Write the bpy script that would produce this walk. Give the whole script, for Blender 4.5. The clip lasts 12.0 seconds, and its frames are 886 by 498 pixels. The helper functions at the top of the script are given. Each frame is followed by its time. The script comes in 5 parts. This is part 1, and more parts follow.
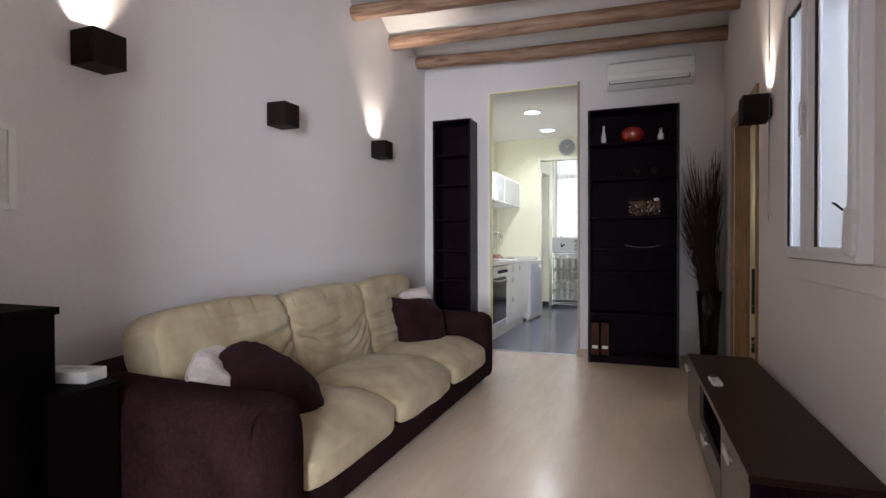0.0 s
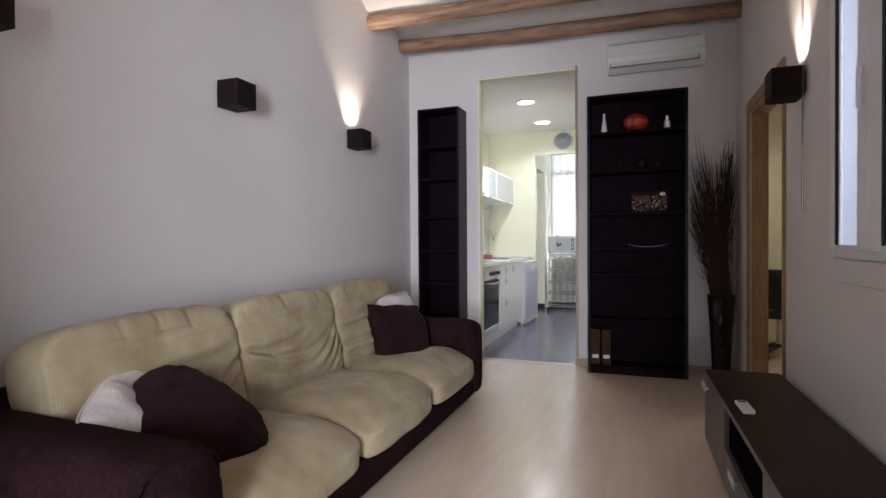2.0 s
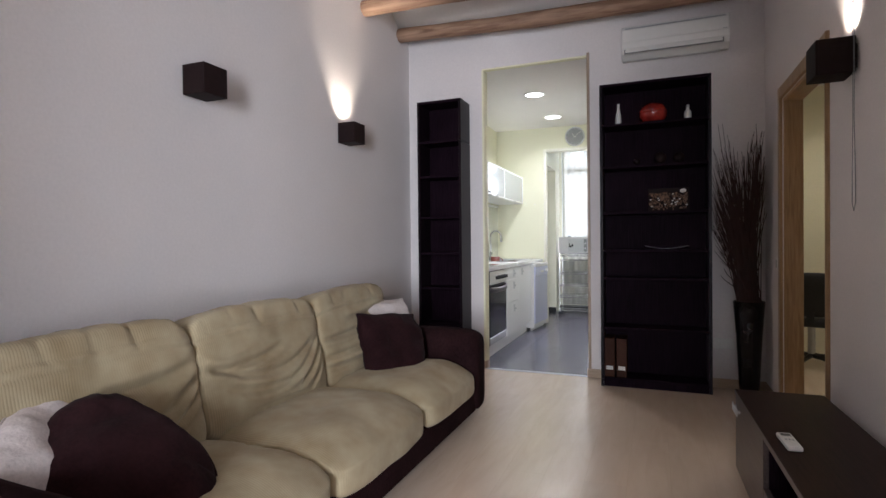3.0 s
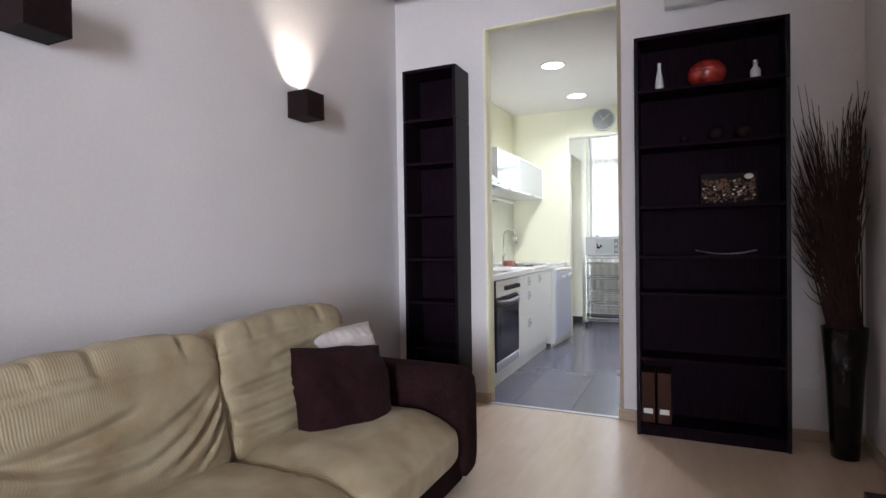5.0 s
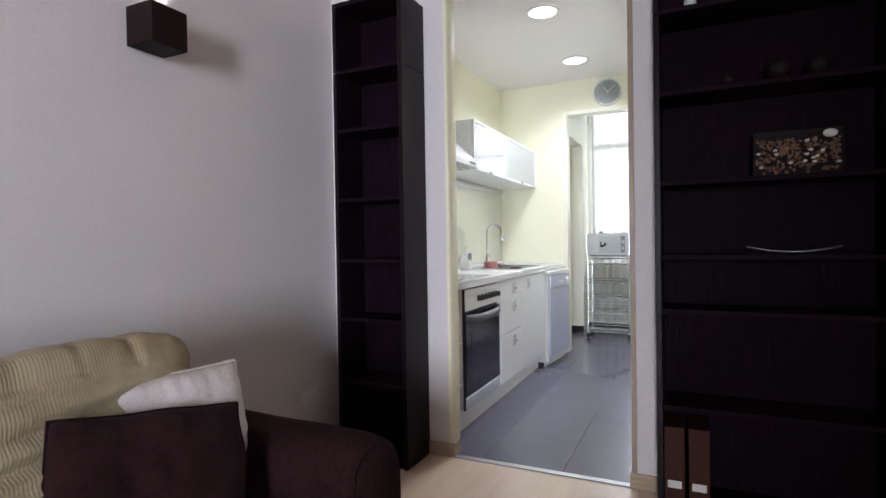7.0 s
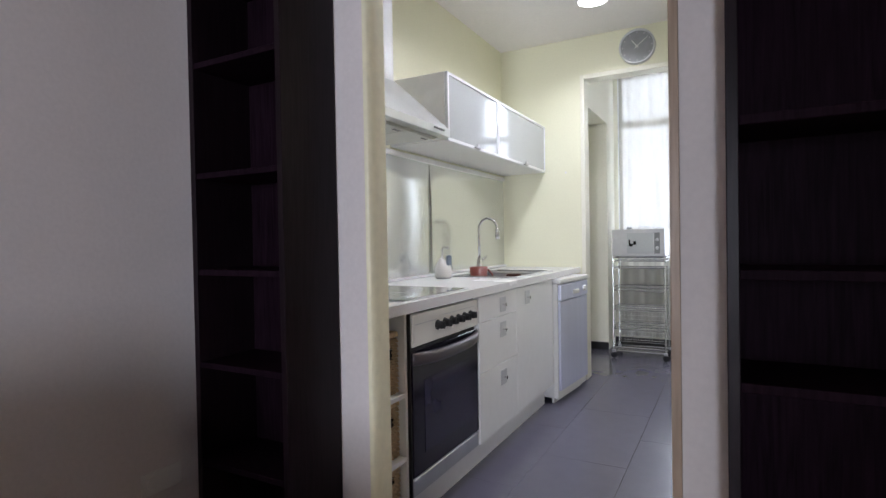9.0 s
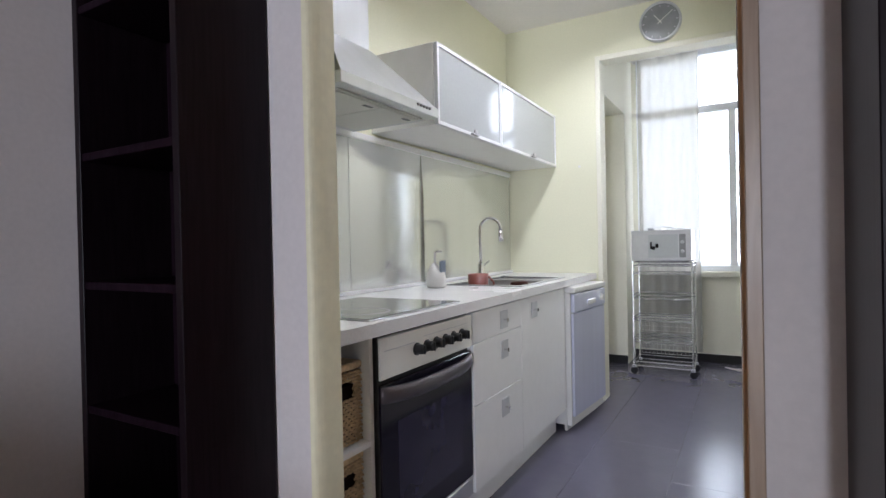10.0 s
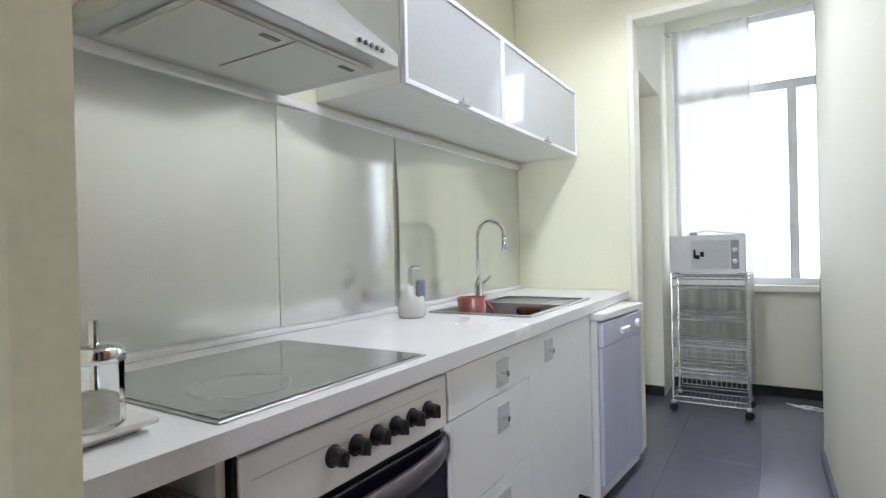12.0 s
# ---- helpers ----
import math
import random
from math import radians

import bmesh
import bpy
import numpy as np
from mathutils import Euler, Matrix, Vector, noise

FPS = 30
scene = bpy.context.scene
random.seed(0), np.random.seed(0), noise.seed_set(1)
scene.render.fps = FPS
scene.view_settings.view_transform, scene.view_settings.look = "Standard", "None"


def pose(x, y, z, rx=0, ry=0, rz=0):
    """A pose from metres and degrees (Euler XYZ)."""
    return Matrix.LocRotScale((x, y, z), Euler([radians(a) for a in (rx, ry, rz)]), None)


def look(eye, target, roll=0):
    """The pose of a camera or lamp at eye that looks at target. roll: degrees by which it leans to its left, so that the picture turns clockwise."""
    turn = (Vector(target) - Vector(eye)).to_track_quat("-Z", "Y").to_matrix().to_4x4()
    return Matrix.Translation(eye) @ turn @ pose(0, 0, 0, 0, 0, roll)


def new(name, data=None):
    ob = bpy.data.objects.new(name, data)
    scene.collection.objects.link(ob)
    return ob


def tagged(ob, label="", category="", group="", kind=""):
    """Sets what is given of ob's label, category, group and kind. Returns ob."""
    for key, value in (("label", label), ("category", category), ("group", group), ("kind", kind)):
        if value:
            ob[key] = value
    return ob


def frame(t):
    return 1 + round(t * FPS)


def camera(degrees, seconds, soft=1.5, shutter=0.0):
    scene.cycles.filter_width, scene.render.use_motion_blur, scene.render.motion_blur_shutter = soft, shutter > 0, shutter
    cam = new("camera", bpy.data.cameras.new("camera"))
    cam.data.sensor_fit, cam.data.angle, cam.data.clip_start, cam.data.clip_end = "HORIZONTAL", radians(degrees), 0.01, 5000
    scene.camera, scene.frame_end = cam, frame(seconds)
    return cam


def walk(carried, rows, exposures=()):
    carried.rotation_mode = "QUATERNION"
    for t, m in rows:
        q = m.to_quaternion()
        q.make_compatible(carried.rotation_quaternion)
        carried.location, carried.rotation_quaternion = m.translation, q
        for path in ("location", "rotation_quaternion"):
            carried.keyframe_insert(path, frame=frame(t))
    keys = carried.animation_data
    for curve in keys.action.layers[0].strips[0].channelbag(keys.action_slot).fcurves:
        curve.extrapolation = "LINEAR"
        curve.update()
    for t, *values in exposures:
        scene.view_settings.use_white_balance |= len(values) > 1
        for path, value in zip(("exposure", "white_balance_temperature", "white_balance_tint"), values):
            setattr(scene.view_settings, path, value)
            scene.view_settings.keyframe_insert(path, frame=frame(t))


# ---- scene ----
cam = camera(79.3, 12.0)
PATH = [
    (0, (0.417, -0.172, 1.124), (-0.289, 1.699, 1.100), -0.2),
    (0.5, (0.381, -0.100, 1.122), (-0.323, 1.772, 1.098), -0.2),
    (1, (0.349, -0.014, 1.116), (-0.341, 1.863, 1.091), -0.3),
    (1.5, (0.337, 0.119, 1.111), (-0.351, 1.997, 1.086), -0.3),
    (2, (0.337, 0.288, 1.122), (-0.353, 2.165, 1.097), -0.4),
    (2.5, (0.343, 0.441, 1.124), (-0.373, 2.308, 1.101), -0.5),
    (3, (0.315, 0.641, 1.132), (-0.421, 2.500, 1.110), -0.6),
    (5, (0.207, 1.622, 1.165), (-0.628, 3.439, 1.138), -0.8),
    (5.5, (0.151, 1.876, 1.164), (-0.692, 3.690, 1.138), -0.9),
    (6, (0.097, 2.135, 1.161), (-0.745, 3.949, 1.134), -0.9),
    (6.5, (0.069, 2.410, 1.148), (-0.771, 4.225, 1.120), -0.8),
    (7, (0.060, 2.684, 1.130), (-0.789, 4.493, 1.105), -0.9),
    (9, (-0.071, 3.824, 1.132), (-1.022, 5.584, 1.100), -1.0),
    (9.5, (-0.125, 4.058, 1.130), (-1.101, 5.804, 1.099), -1.1),
    (10, (-0.198, 4.286, 1.123), (-1.192, 6.022, 1.107), -1.2),
    (10.5, (-0.266, 4.503, 1.120), (-1.264, 6.236, 1.101), -1.1),
    (11, (-0.331, 4.734, 1.123), (-1.343, 6.459, 1.112), -1.2),
    (11.5, (-0.395, 4.897, 1.136), (-1.432, 6.606, 1.131), -1.4),
    (12, (-0.459, 5.036, 1.158), (-1.507, 6.740, 1.155), -1.3),
]
walk(cam, [(t, look(eye, target, roll)) for t, eye, target, roll in PATH], exposures=[(0, 0.10, 6000, 12), (3, 0.11, 5980, 12), (6, 0.44, 5800, 12), (9, -0.08, 5900, 15), (11, -0.12, 5800, 14), (12, 0.05, 5800, 13)])

# ---- world and light ----
world = bpy.data.worlds.new("world")
scene.world = world
world.use_nodes = True
wn = world.node_tree.nodes
sky = wn.new("ShaderNodeTexSky")
sky.sky_type, sky.sun_disc = "NISHITA", False
sky.sun_elevation, sky.sun_rotation = radians(40), radians(30)
world.node_tree.links.new(sky.outputs[0], wn["Background"].inputs[0])
wn["Background"].inputs[1].default_value = 0.12

sun = new("sun", bpy.data.lights.new("sun", "SUN"))
sun.data.energy, sun.data.angle, sun.data.color = 1.0, radians(12), (1, 0.96, 0.9)
sun.matrix_world = look((3, 16, 14), (0, 9, 0))


def area_lamp(name, eye, target, w, h, watts, colour, spread=180):
    d = bpy.data.lights.new(name, "AREA")
    d.shape, d.size, d.size_y, d.energy, d.color = "RECTANGLE", w, h, watts, colour
    ob = new(name, d)
    ob.matrix_world = look(eye, target)
    d.spread = radians(spread)
    return ob


def spot_lamp(name, eye, target, watts, colour, degrees, blend, radius):
    d = bpy.data.lights.new(name, "SPOT")
    d.energy, d.color, d.spot_size, d.spot_blend, d.shadow_soft_size = watts, colour, radians(degrees), blend, radius
    ob = new(name, d)
    ob.matrix_world = look(eye, target)
    return ob


# daylight in the openings: kitchen gallery window, lightwell window; between them an unseen fill lamp added behind the
# walker
area_lamp("daylight_gallery", (-0.62, 9.84, 1.85), (-0.62, 8.0, 1.75), 0.98, 1.9, 36, (0.93, 0.97, 1.0))
area_lamp("added_fill_behind", (0.73, -2.5, 1.3), (-1.3, 3.6, 1.3), 0.68, 2.0, 84, (0.93, 0.955, 0.99), 105)
area_lamp("daylight_lightwell", (1.42, 2.35, 1.62), (0.0, 2.5, 1.4), 0.9, 1.15, 7.5, (0.86, 0.90, 1.0))
# wall lamps that are lit (throwing upwards), kitchen downlights, unseen lamp added to light the side room
for lx, ly, lz in ((-1.785, 1.445, 1.945), (-1.785, 4.055, 1.945), (1.04, 3.335, 1.883)):
    spot_lamp("wall_lamp_bulb", (lx, ly, lz), (lx, ly, 3.0), 54, (1.0, 0.84, 0.66), 80, 0.9, 0.012)
for ly in (6.36, 7.47):
    spot_lamp("downlight_bulb", (-0.875, ly, 2.69), (-0.875, ly, 0), 60, (1.0, 0.985, 0.97), 156, 0.8, 0.09)
spot_lamp("side_room_fill", (2.0, 5.6, 2.55), (2.0, 5.6, 0), 48, (1.0, 0.90, 0.70), 165, 0.7, 0.08)


# ---- materials ----
def material(name, colour, rough=0.6, metal=0.0, grain=30.0, vary=0.08, bump=0.15, blotch=1.6, scale=(1, 1, 1), spec=0.5, coat=0.0, sheen=0.0, dirt=None):
    m = bpy.data.materials.new(name)
    m.use_nodes = True
    n, l = m.node_tree.nodes, m.node_tree.links
    b = n["Principled BSDF"]
    b.inputs["Roughness"].default_value, b.inputs["Metallic"].default_value = rough, metal
    b.inputs["Specular IOR Level"].default_value = spec
    b.inputs["Coat Weight"].default_value, b.inputs["Sheen Weight"].default_value = coat, sheen
    co = n.new("ShaderNodeTexCoord")
    mp = n.new("ShaderNodeMapping")
    mp.inputs["Scale"].default_value = scale
    l.new(co.outputs["Object"], mp.inputs["Vector"])
    fine, wide = n.new("ShaderNodeTexNoise"), n.new("ShaderNodeTexNoise")
    fine.inputs["Scale"].default_value, fine.inputs["Detail"].default_value = grain, 6
    wide.inputs["Scale"].default_value, wide.inputs["Detail"].default_value = blotch, 4
    l.new(mp.outputs[0], fine.inputs["Vector"])
    l.new(mp.outputs[0], wide.inputs["Vector"])
    mix = n.new("ShaderNodeMath")
    mix.operation = "ADD"
    l.new(fine.outputs[0], mix.inputs[0])
    l.new(wide.outputs[0], mix.inputs[1])
    ramp = n.new("ShaderNodeMapRange")
    ramp.inputs[1].default_value, ramp.inputs[2].default_value = 0.6, 1.4
    l.new(mix.outputs[0], ramp.inputs[0])
    cm = n.new("ShaderNodeMix")
    cm.data_type = "RGBA"
    low = dirt or tuple(c * (1 - vary * 2) for c in colour)
    cm.inputs[6].default_value, cm.inputs[7].default_value = (*low, 1), (*[min(1, c * (1 + vary)) for c in colour], 1)
    l.new(ramp.outputs[0], cm.inputs[0])
    l.new(cm.outputs[2], b.inputs["Base Color"])
    rr = n.new("ShaderNodeMapRange")
    rr.inputs[3].default_value, rr.inputs[4].default_value = max(0.02, rough - 0.06), min(1, rough + 0.06)
    l.new(wide.outputs[0], rr.inputs[0])
    l.new(rr.outputs[0], b.inputs["Roughness"])
    bp = n.new("ShaderNodeBump")
    bp.inputs["Strength"].default_value, bp.inputs["Distance"].default_value = bump, 0.004
    l.new(fine.outputs[0], bp.inputs["Height"])
    l.new(bp.outputs[0], b.inputs["Normal"])
    return m


def corduroy(name, colour):
    m = material(name, colour, 0.9, grain=9, vary=0.1, bump=0.1, blotch=2.6, sheen=0.1, spec=0.2, dirt=tuple(c * f for c, f in zip(colour, (0.64, 0.54, 0.43))))
    n, l = m.node_tree.nodes, m.node_tree.links
    co = n.new("ShaderNodeTexCoord")
    w = n.new("ShaderNodeTexWave")
    w.wave_type, w.bands_direction = "BANDS", "Y"
    w.inputs["Scale"].default_value, w.inputs["Distortion"].default_value = 35.0, 0.0
    w.inputs["Detail"].default_value = 1.0
    l.new(co.outputs["Object"], w.inputs["Vector"])
    b = n["Principled BSDF"]
    src = b.inputs["Base Color"].links[0].from_socket
    dark = n.new("ShaderNodeMix")
    dark.data_type, dark.blend_type = "RGBA", "MULTIPLY"
    r = n.new("ShaderNodeMapRange")
    r.inputs[3].default_value, r.inputs[4].default_value = 0.87, 1.04
    worn, lift = n.new("ShaderNodeTexNoise"), n.new("ShaderNodeMapRange")
    worn.inputs["Scale"].default_value = 5.0
    lift.inputs[1].default_value, lift.inputs[2].default_value = 0.38, 0.62
    lift.inputs[3].default_value, lift.inputs[4].default_value = 0.15, 1.0
    l.new(co.outputs["Object"], worn.inputs["Vector"])
    l.new(worn.outputs[0], lift.inputs[0])
    l.new(lift.outputs[0], dark.inputs[0])
    l.new(w.outputs[0], r.inputs[0])
    l.new(src, dark.inputs[6])
    l.new(r.outputs[0], dark.inputs[7])
    l.new(dark.outputs[2], b.inputs["Base Color"])
    bp = n.new("ShaderNodeBump")
    bp.inputs["Strength"].default_value, bp.inputs["Distance"].default_value = 0.17, 0.004
    l.new(w.outputs[0], bp.inputs["Height"])
    l.new(b.inputs["Normal"].links[0].from_socket, bp.inputs["Normal"])
    l.new(bp.outputs[0], b.inputs["Normal"])
    return m


def wood(name, dark, light, rough, axis, stretch=14.0, size=5.0, bump=0.12, coat=0.0, spec=0.5):
    m = bpy.data.materials.new(name)
    m.use_nodes = True
    n, l = m.node_tree.nodes, m.node_tree.links
    b = n["Principled BSDF"]
    b.inputs["Roughness"].default_value, b.inputs["Coat Weight"].default_value = rough, coat
    b.inputs["Specular IOR Level"].default_value = spec
    co, mp = n.new("ShaderNodeTexCoord"), n.new("ShaderNodeMapping")
    sc = [stretch] * 3
    sc["xyz".index(axis)] = 1.0
    mp.inputs["Scale"].default_value = sc
    info = n.new("ShaderNodeObjectInfo")
    add = n.new("ShaderNodeVectorMath")
    l.new(co.outputs["Object"], add.inputs[0])
    l.new(info.outputs["Random"], add.inputs[1])
    l.new(add.outputs[0], mp.inputs["Vector"])
    t = n.new("ShaderNodeTexNoise")
    t.inputs["Scale"].default_value, t.inputs["Detail"].default_value, t.inputs["Distortion"].default_value = size, 8, 0.6
    l.new(mp.outputs[0], t.inputs["Vector"])
    wide = n.new("ShaderNodeTexNoise")
    wide.inputs["Scale"].default_value = 2.2
    l.new(co.outputs["Object"], wide.inputs["Vector"])
    mx = n.new("ShaderNodeMath")
    mx.operation = "MULTIPLY_ADD"
    mx.inputs[1].default_value = 0.45
    l.new(wide.outputs[0], mx.inputs[0])
    l.new(t.outputs[0], mx.inputs[2])
    r = n.new("ShaderNodeMapRange")
    r.inputs[1].default_value, r.inputs[2].default_value = 0.5, 0.98
    l.new(mx.outputs[0], r.inputs[0])
    cm = n.new("ShaderNodeMix")
    cm.data_type = "RGBA"
    cm.inputs[6].default_value, cm.inputs[7].default_value = (*dark, 1), (*light, 1)
    l.new(r.outputs[0], cm.inputs[0])
    l.new(cm.outputs[2], b.inputs["Base Color"])
    bp = n.new("ShaderNodeBump")
    bp.inputs["Strength"].default_value, bp.inputs["Distance"].default_value = bump, 0.003
    l.new(t.outputs[0], bp.inputs["Height"])
    l.new(bp.outputs[0], b.inputs["Normal"])
    return m


def laminate(name):
    m = wood(name, (0.69, 0.54, 0.41), (0.76, 0.615, 0.48), 0.21, "y", 6.0, 3.0, 0.015, spec=1.0)
    n, l = m.node_tree.nodes, m.node_tree.links
    b = n["Principled BSDF"]
    co, mp = n.new("ShaderNodeTexCoord"), n.new("ShaderNodeMapping")
    mp.inputs["Rotation"].default_value = (0, 0, radians(90))
    br = n.new("ShaderNodeTexBrick")
    br.inputs["Scale"].default_value, br.inputs["Mortar Size"].default_value = 1.0, 0.0012
    br.inputs["Brick Width"].default_value, br.inputs["Row Height"].default_value = 1.29, 0.19
    br.inputs["Color1"].default_value, br.inputs["Color2"].default_value = (0.98, 0.98, 0.98, 1), (1.02, 1.015, 1.01, 1)
    br.inputs["Mortar"].default_value = (0.94, 0.93, 0.92, 1)
    l.new(co.outputs["Object"], mp.inputs["Vector"])
    l.new(mp.outputs[0], br.inputs["Vector"])
    mul = n.new("ShaderNodeMix")
    mul.data_type, mul.blend_type = "RGBA", "MULTIPLY"
    mul.inputs[0].default_value = 1.0
    l.new(b.inputs["Base Color"].links[0].from_socket, mul.inputs[6])
    l.new(br.outputs[0], mul.inputs[7])
    l.new(mul.outputs[2], b.inputs["Base Color"])
    return m


def glowing(name, colour, strength):
    m = bpy.data.materials.new(name)
    m.use_nodes = True
    b = m.node_tree.nodes["Principled BSDF"]
    b.inputs["Base Color"].default_value = (*colour, 1)
    b.inputs["Emission Color"].default_value, b.inputs["Emission Strength"].default_value = (*colour, 1), strength
    return m


def glass(name, colour, rough, ior=1.45):
    m = bpy.data.materials.new(name)
    m.use_nodes = True
    b = m.node_tree.nodes["Principled BSDF"]
    b.inputs["Base Color"].default_value, b.inputs["Roughness"].default_value = (*colour, 1), rough
    b.inputs["Transmission Weight"].default_value, b.inputs["IOR"].default_value = 1.0, ior
    return m


def sheer(name, colour, see):
    m = bpy.data.materials.new(name)
    m.use_nodes = True
    n, l = m.node_tree.nodes, m.node_tree.links
    for x in [x for x in n if x.type == "BSDF_PRINCIPLED"]:
        n.remove(x)
    tl, tp, mx = n.new("ShaderNodeBsdfTranslucent"), n.new("ShaderNodeBsdfTransparent"), n.new("ShaderNodeMixShader")
    tl.inputs[0].default_value = (*colour, 1)
    w = n.new("ShaderNodeTexNoise")
    w.inputs["Scale"].default_value = 40
    r = n.new("ShaderNodeMapRange")
    r.inputs[3].default_value, r.inputs[4].default_value = see - 0.08, see + 0.08
    l.new(w.outputs[0], r.inputs[0])
    l.new(r.outputs[0], mx.inputs[0])
    df, both = n.new("ShaderNodeBsdfDiffuse"), n.new("ShaderNodeMixShader")
    df.inputs[0].default_value = (0.86, 0.85, 0.80, 1)
    l.new(tl.outputs[0], both.inputs[1])
    l.new(df.outputs[0], both.inputs[2])
    l.new(both.outputs[0], mx.inputs[1])
    l.new(tp.outputs[0], mx.inputs[2])
    l.new(mx.outputs[0], n["Material Output"].inputs[0])
    return m


M_WALL = material("plaster_offwhite", (0.76, 0.715, 0.70), 0.85, grain=70, vary=0.035, bump=0.1)
M_CEIL = material("plaster_ceiling", (0.80, 0.78, 0.76), 0.9, grain=60, vary=0.03, bump=0.3)
M_YELLOW = material("paint_pale_yellow", (0.80, 0.79, 0.60), 0.7, grain=90, vary=0.03, bump=0.15)
M_KWHITE = material("paint_white", (0.84, 0.82, 0.70), 0.6, grain=90, vary=0.03, bump=0.15)
M_CREAM = material("paint_cream_gloss", (0.87, 0.835, 0.60), 0.4, grain=40, vary=0.05, bump=0.1)
M_FLOOR = laminate("laminate_beech")
M_TILE = material("slate_tile", (0.112, 0.105, 0.148), 0.22, grain=12, vary=0.04, bump=0.0, blotch=2.5)
M_GROUT = material("tile_grout", (0.085, 0.081, 0.108), 0.85, grain=60, bump=0.3)
M_BEAM = wood("beam_pine", (0.18, 0.092, 0.054), (0.46, 0.295, 0.195), 0.7, "x", 9.0, 4.0, 0.4)
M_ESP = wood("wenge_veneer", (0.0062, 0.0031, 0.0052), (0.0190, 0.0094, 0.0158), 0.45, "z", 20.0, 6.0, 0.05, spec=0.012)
# copy of the bookcase wenge, made glossier for the sheen on its sides
M_ESPS = wood("wenge_side_sheen", (0.0060, 0.0032, 0.0046), (0.0150, 0.0085, 0.0122), 0.34, "z", 20.0, 6.0, 0.05, spec=0.13)
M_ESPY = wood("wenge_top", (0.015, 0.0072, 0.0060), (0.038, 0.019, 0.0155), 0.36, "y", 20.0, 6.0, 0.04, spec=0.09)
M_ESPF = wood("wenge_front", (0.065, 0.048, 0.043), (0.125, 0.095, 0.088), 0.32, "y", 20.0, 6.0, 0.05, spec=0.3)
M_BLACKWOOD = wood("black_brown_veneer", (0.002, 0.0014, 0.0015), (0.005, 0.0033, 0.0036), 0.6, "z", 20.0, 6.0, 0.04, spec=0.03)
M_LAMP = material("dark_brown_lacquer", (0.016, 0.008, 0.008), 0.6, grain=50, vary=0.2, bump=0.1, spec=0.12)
M_OAK = wood("oak_trim", (0.24, 0.14, 0.065), (0.42, 0.27, 0.14), 0.4, "z", 14.0, 5.0, 0.1)
M_OAKG = wood("oak_gloss", (0.34, 0.165, 0.07), (0.50, 0.29, 0.14), 0.36, "z", 14.0, 5.0, 0.06)
M_OAKP = wood("oak_pale", (0.34, 0.25, 0.18), (0.46, 0.36, 0.27), 0.3, "z", 14.0, 5.0, 0.06)
M_SKIRT = wood("beech_skirting", (0.38, 0.28, 0.19), (0.52, 0.40, 0.29), 0.45, "x", 10.0, 5.0, 0.05)
M_CORD = corduroy("corduroy_beige", (0.43, 0.364, 0.237))
M_BROWN = material("microfibre_brown", (0.025, 0.0108, 0.0116), 0.95, grain=70, vary=0.3, bump=0.3, blotch=6, sheen=0.0, spec=0.03)
M_PIL_B = material("cushion_brown", (0.023, 0.0088, 0.0098), 0.95, grain=90, vary=0.25, bump=0.3, blotch=8, sheen=0.02, spec=0.05)
M_PIL_W = material("cushion_cream", (0.62, 0.55, 0.52), 0.95, grain=120, vary=0.12, bump=0.4, blotch=8, spec=0.2)
M_PLASTIC = material("white_plastic", (0.78, 0.77, 0.74), 0.35, grain=20, vary=0.02, bump=0.02)
M_UPVC = material("white_window_frame", (0.84, 0.85, 0.88), 0.35, grain=20, vary=0.03, bump=0.03)
M_GASKET = material("black_gasket", (0.012, 0.012, 0.014), 0.6)
M_BLACK = material("black_plastic", (0.012, 0.012, 0.013), 0.4, grain=40, bump=0.05)
M_CAB = material("white_laminate", (0.84, 0.84, 0.83), 0.33, grain=20, vary=0.02, bump=0.02)
M_COUNTER = material("white_worktop", (0.82, 0.82, 0.82), 0.26, grain=120, vary=0.05, bump=0.04)
M_STEEL = material("brushed_steel", (0.62, 0.63, 0.64), 0.34, 1.0, grain=14, vary=0.05, bump=0.06, scale=(1, 1, 0.05))
M_PULL = material("pull_steel", (0.60, 0.61, 0.62), 0.4, 0.35, grain=30, vary=0.05, bump=0.03)
M_PANEL = material("oven_panel_steel", (0.84, 0.84, 0.79), 0.3, 0.0, grain=14, vary=0.04, bump=0.03, scale=(1, 0.05, 1))
M_WIRE = material("pale_chrome_wire", (0.62, 0.62, 0.63), 0.25, 0.8, grain=10, vary=0.03, bump=0.01)
M_DWSTEEL = material("dishwasher_steel", (0.64, 0.66, 0.80), 0.32, 0.3, grain=14, vary=0.05, bump=0.04, scale=(1, 1, 0.05))
M_STEELD = material("satin_steel", (0.50, 0.50, 0.52), 0.42, 1.0, grain=30, vary=0.05, bump=0.04)
M_MICRO = material("microwave_silver", (0.55, 0.55, 0.56), 0.3, 0.4, grain=25, vary=0.05, bump=0.02)
M_CHROME = material("chrome", (0.75, 0.75, 0.76), 0.12, 1.0, grain=10, vary=0.03, bump=0.01)
M_SPLASH = material("steel_splashback", (0.74, 0.755, 0.73), 0.21, 0.75, grain=10, vary=0.03, bump=0.05, scale=(1, 1, 0.04), blotch=1.2)
# blue in both oven glasses is a reflection put into the base colour
M_OVENGLASS = material("oven_glass", (0.012, 0.010, 0.022), 0.12, grain=8, vary=0.1, bump=0.01, coat=0.1, spec=0.35)
M_OVENWIN = material("oven_window_blue_reflection", (0.030, 0.027, 0.055), 0.14, grain=8, vary=0.15, bump=0.01, coat=0.1, spec=0.45)
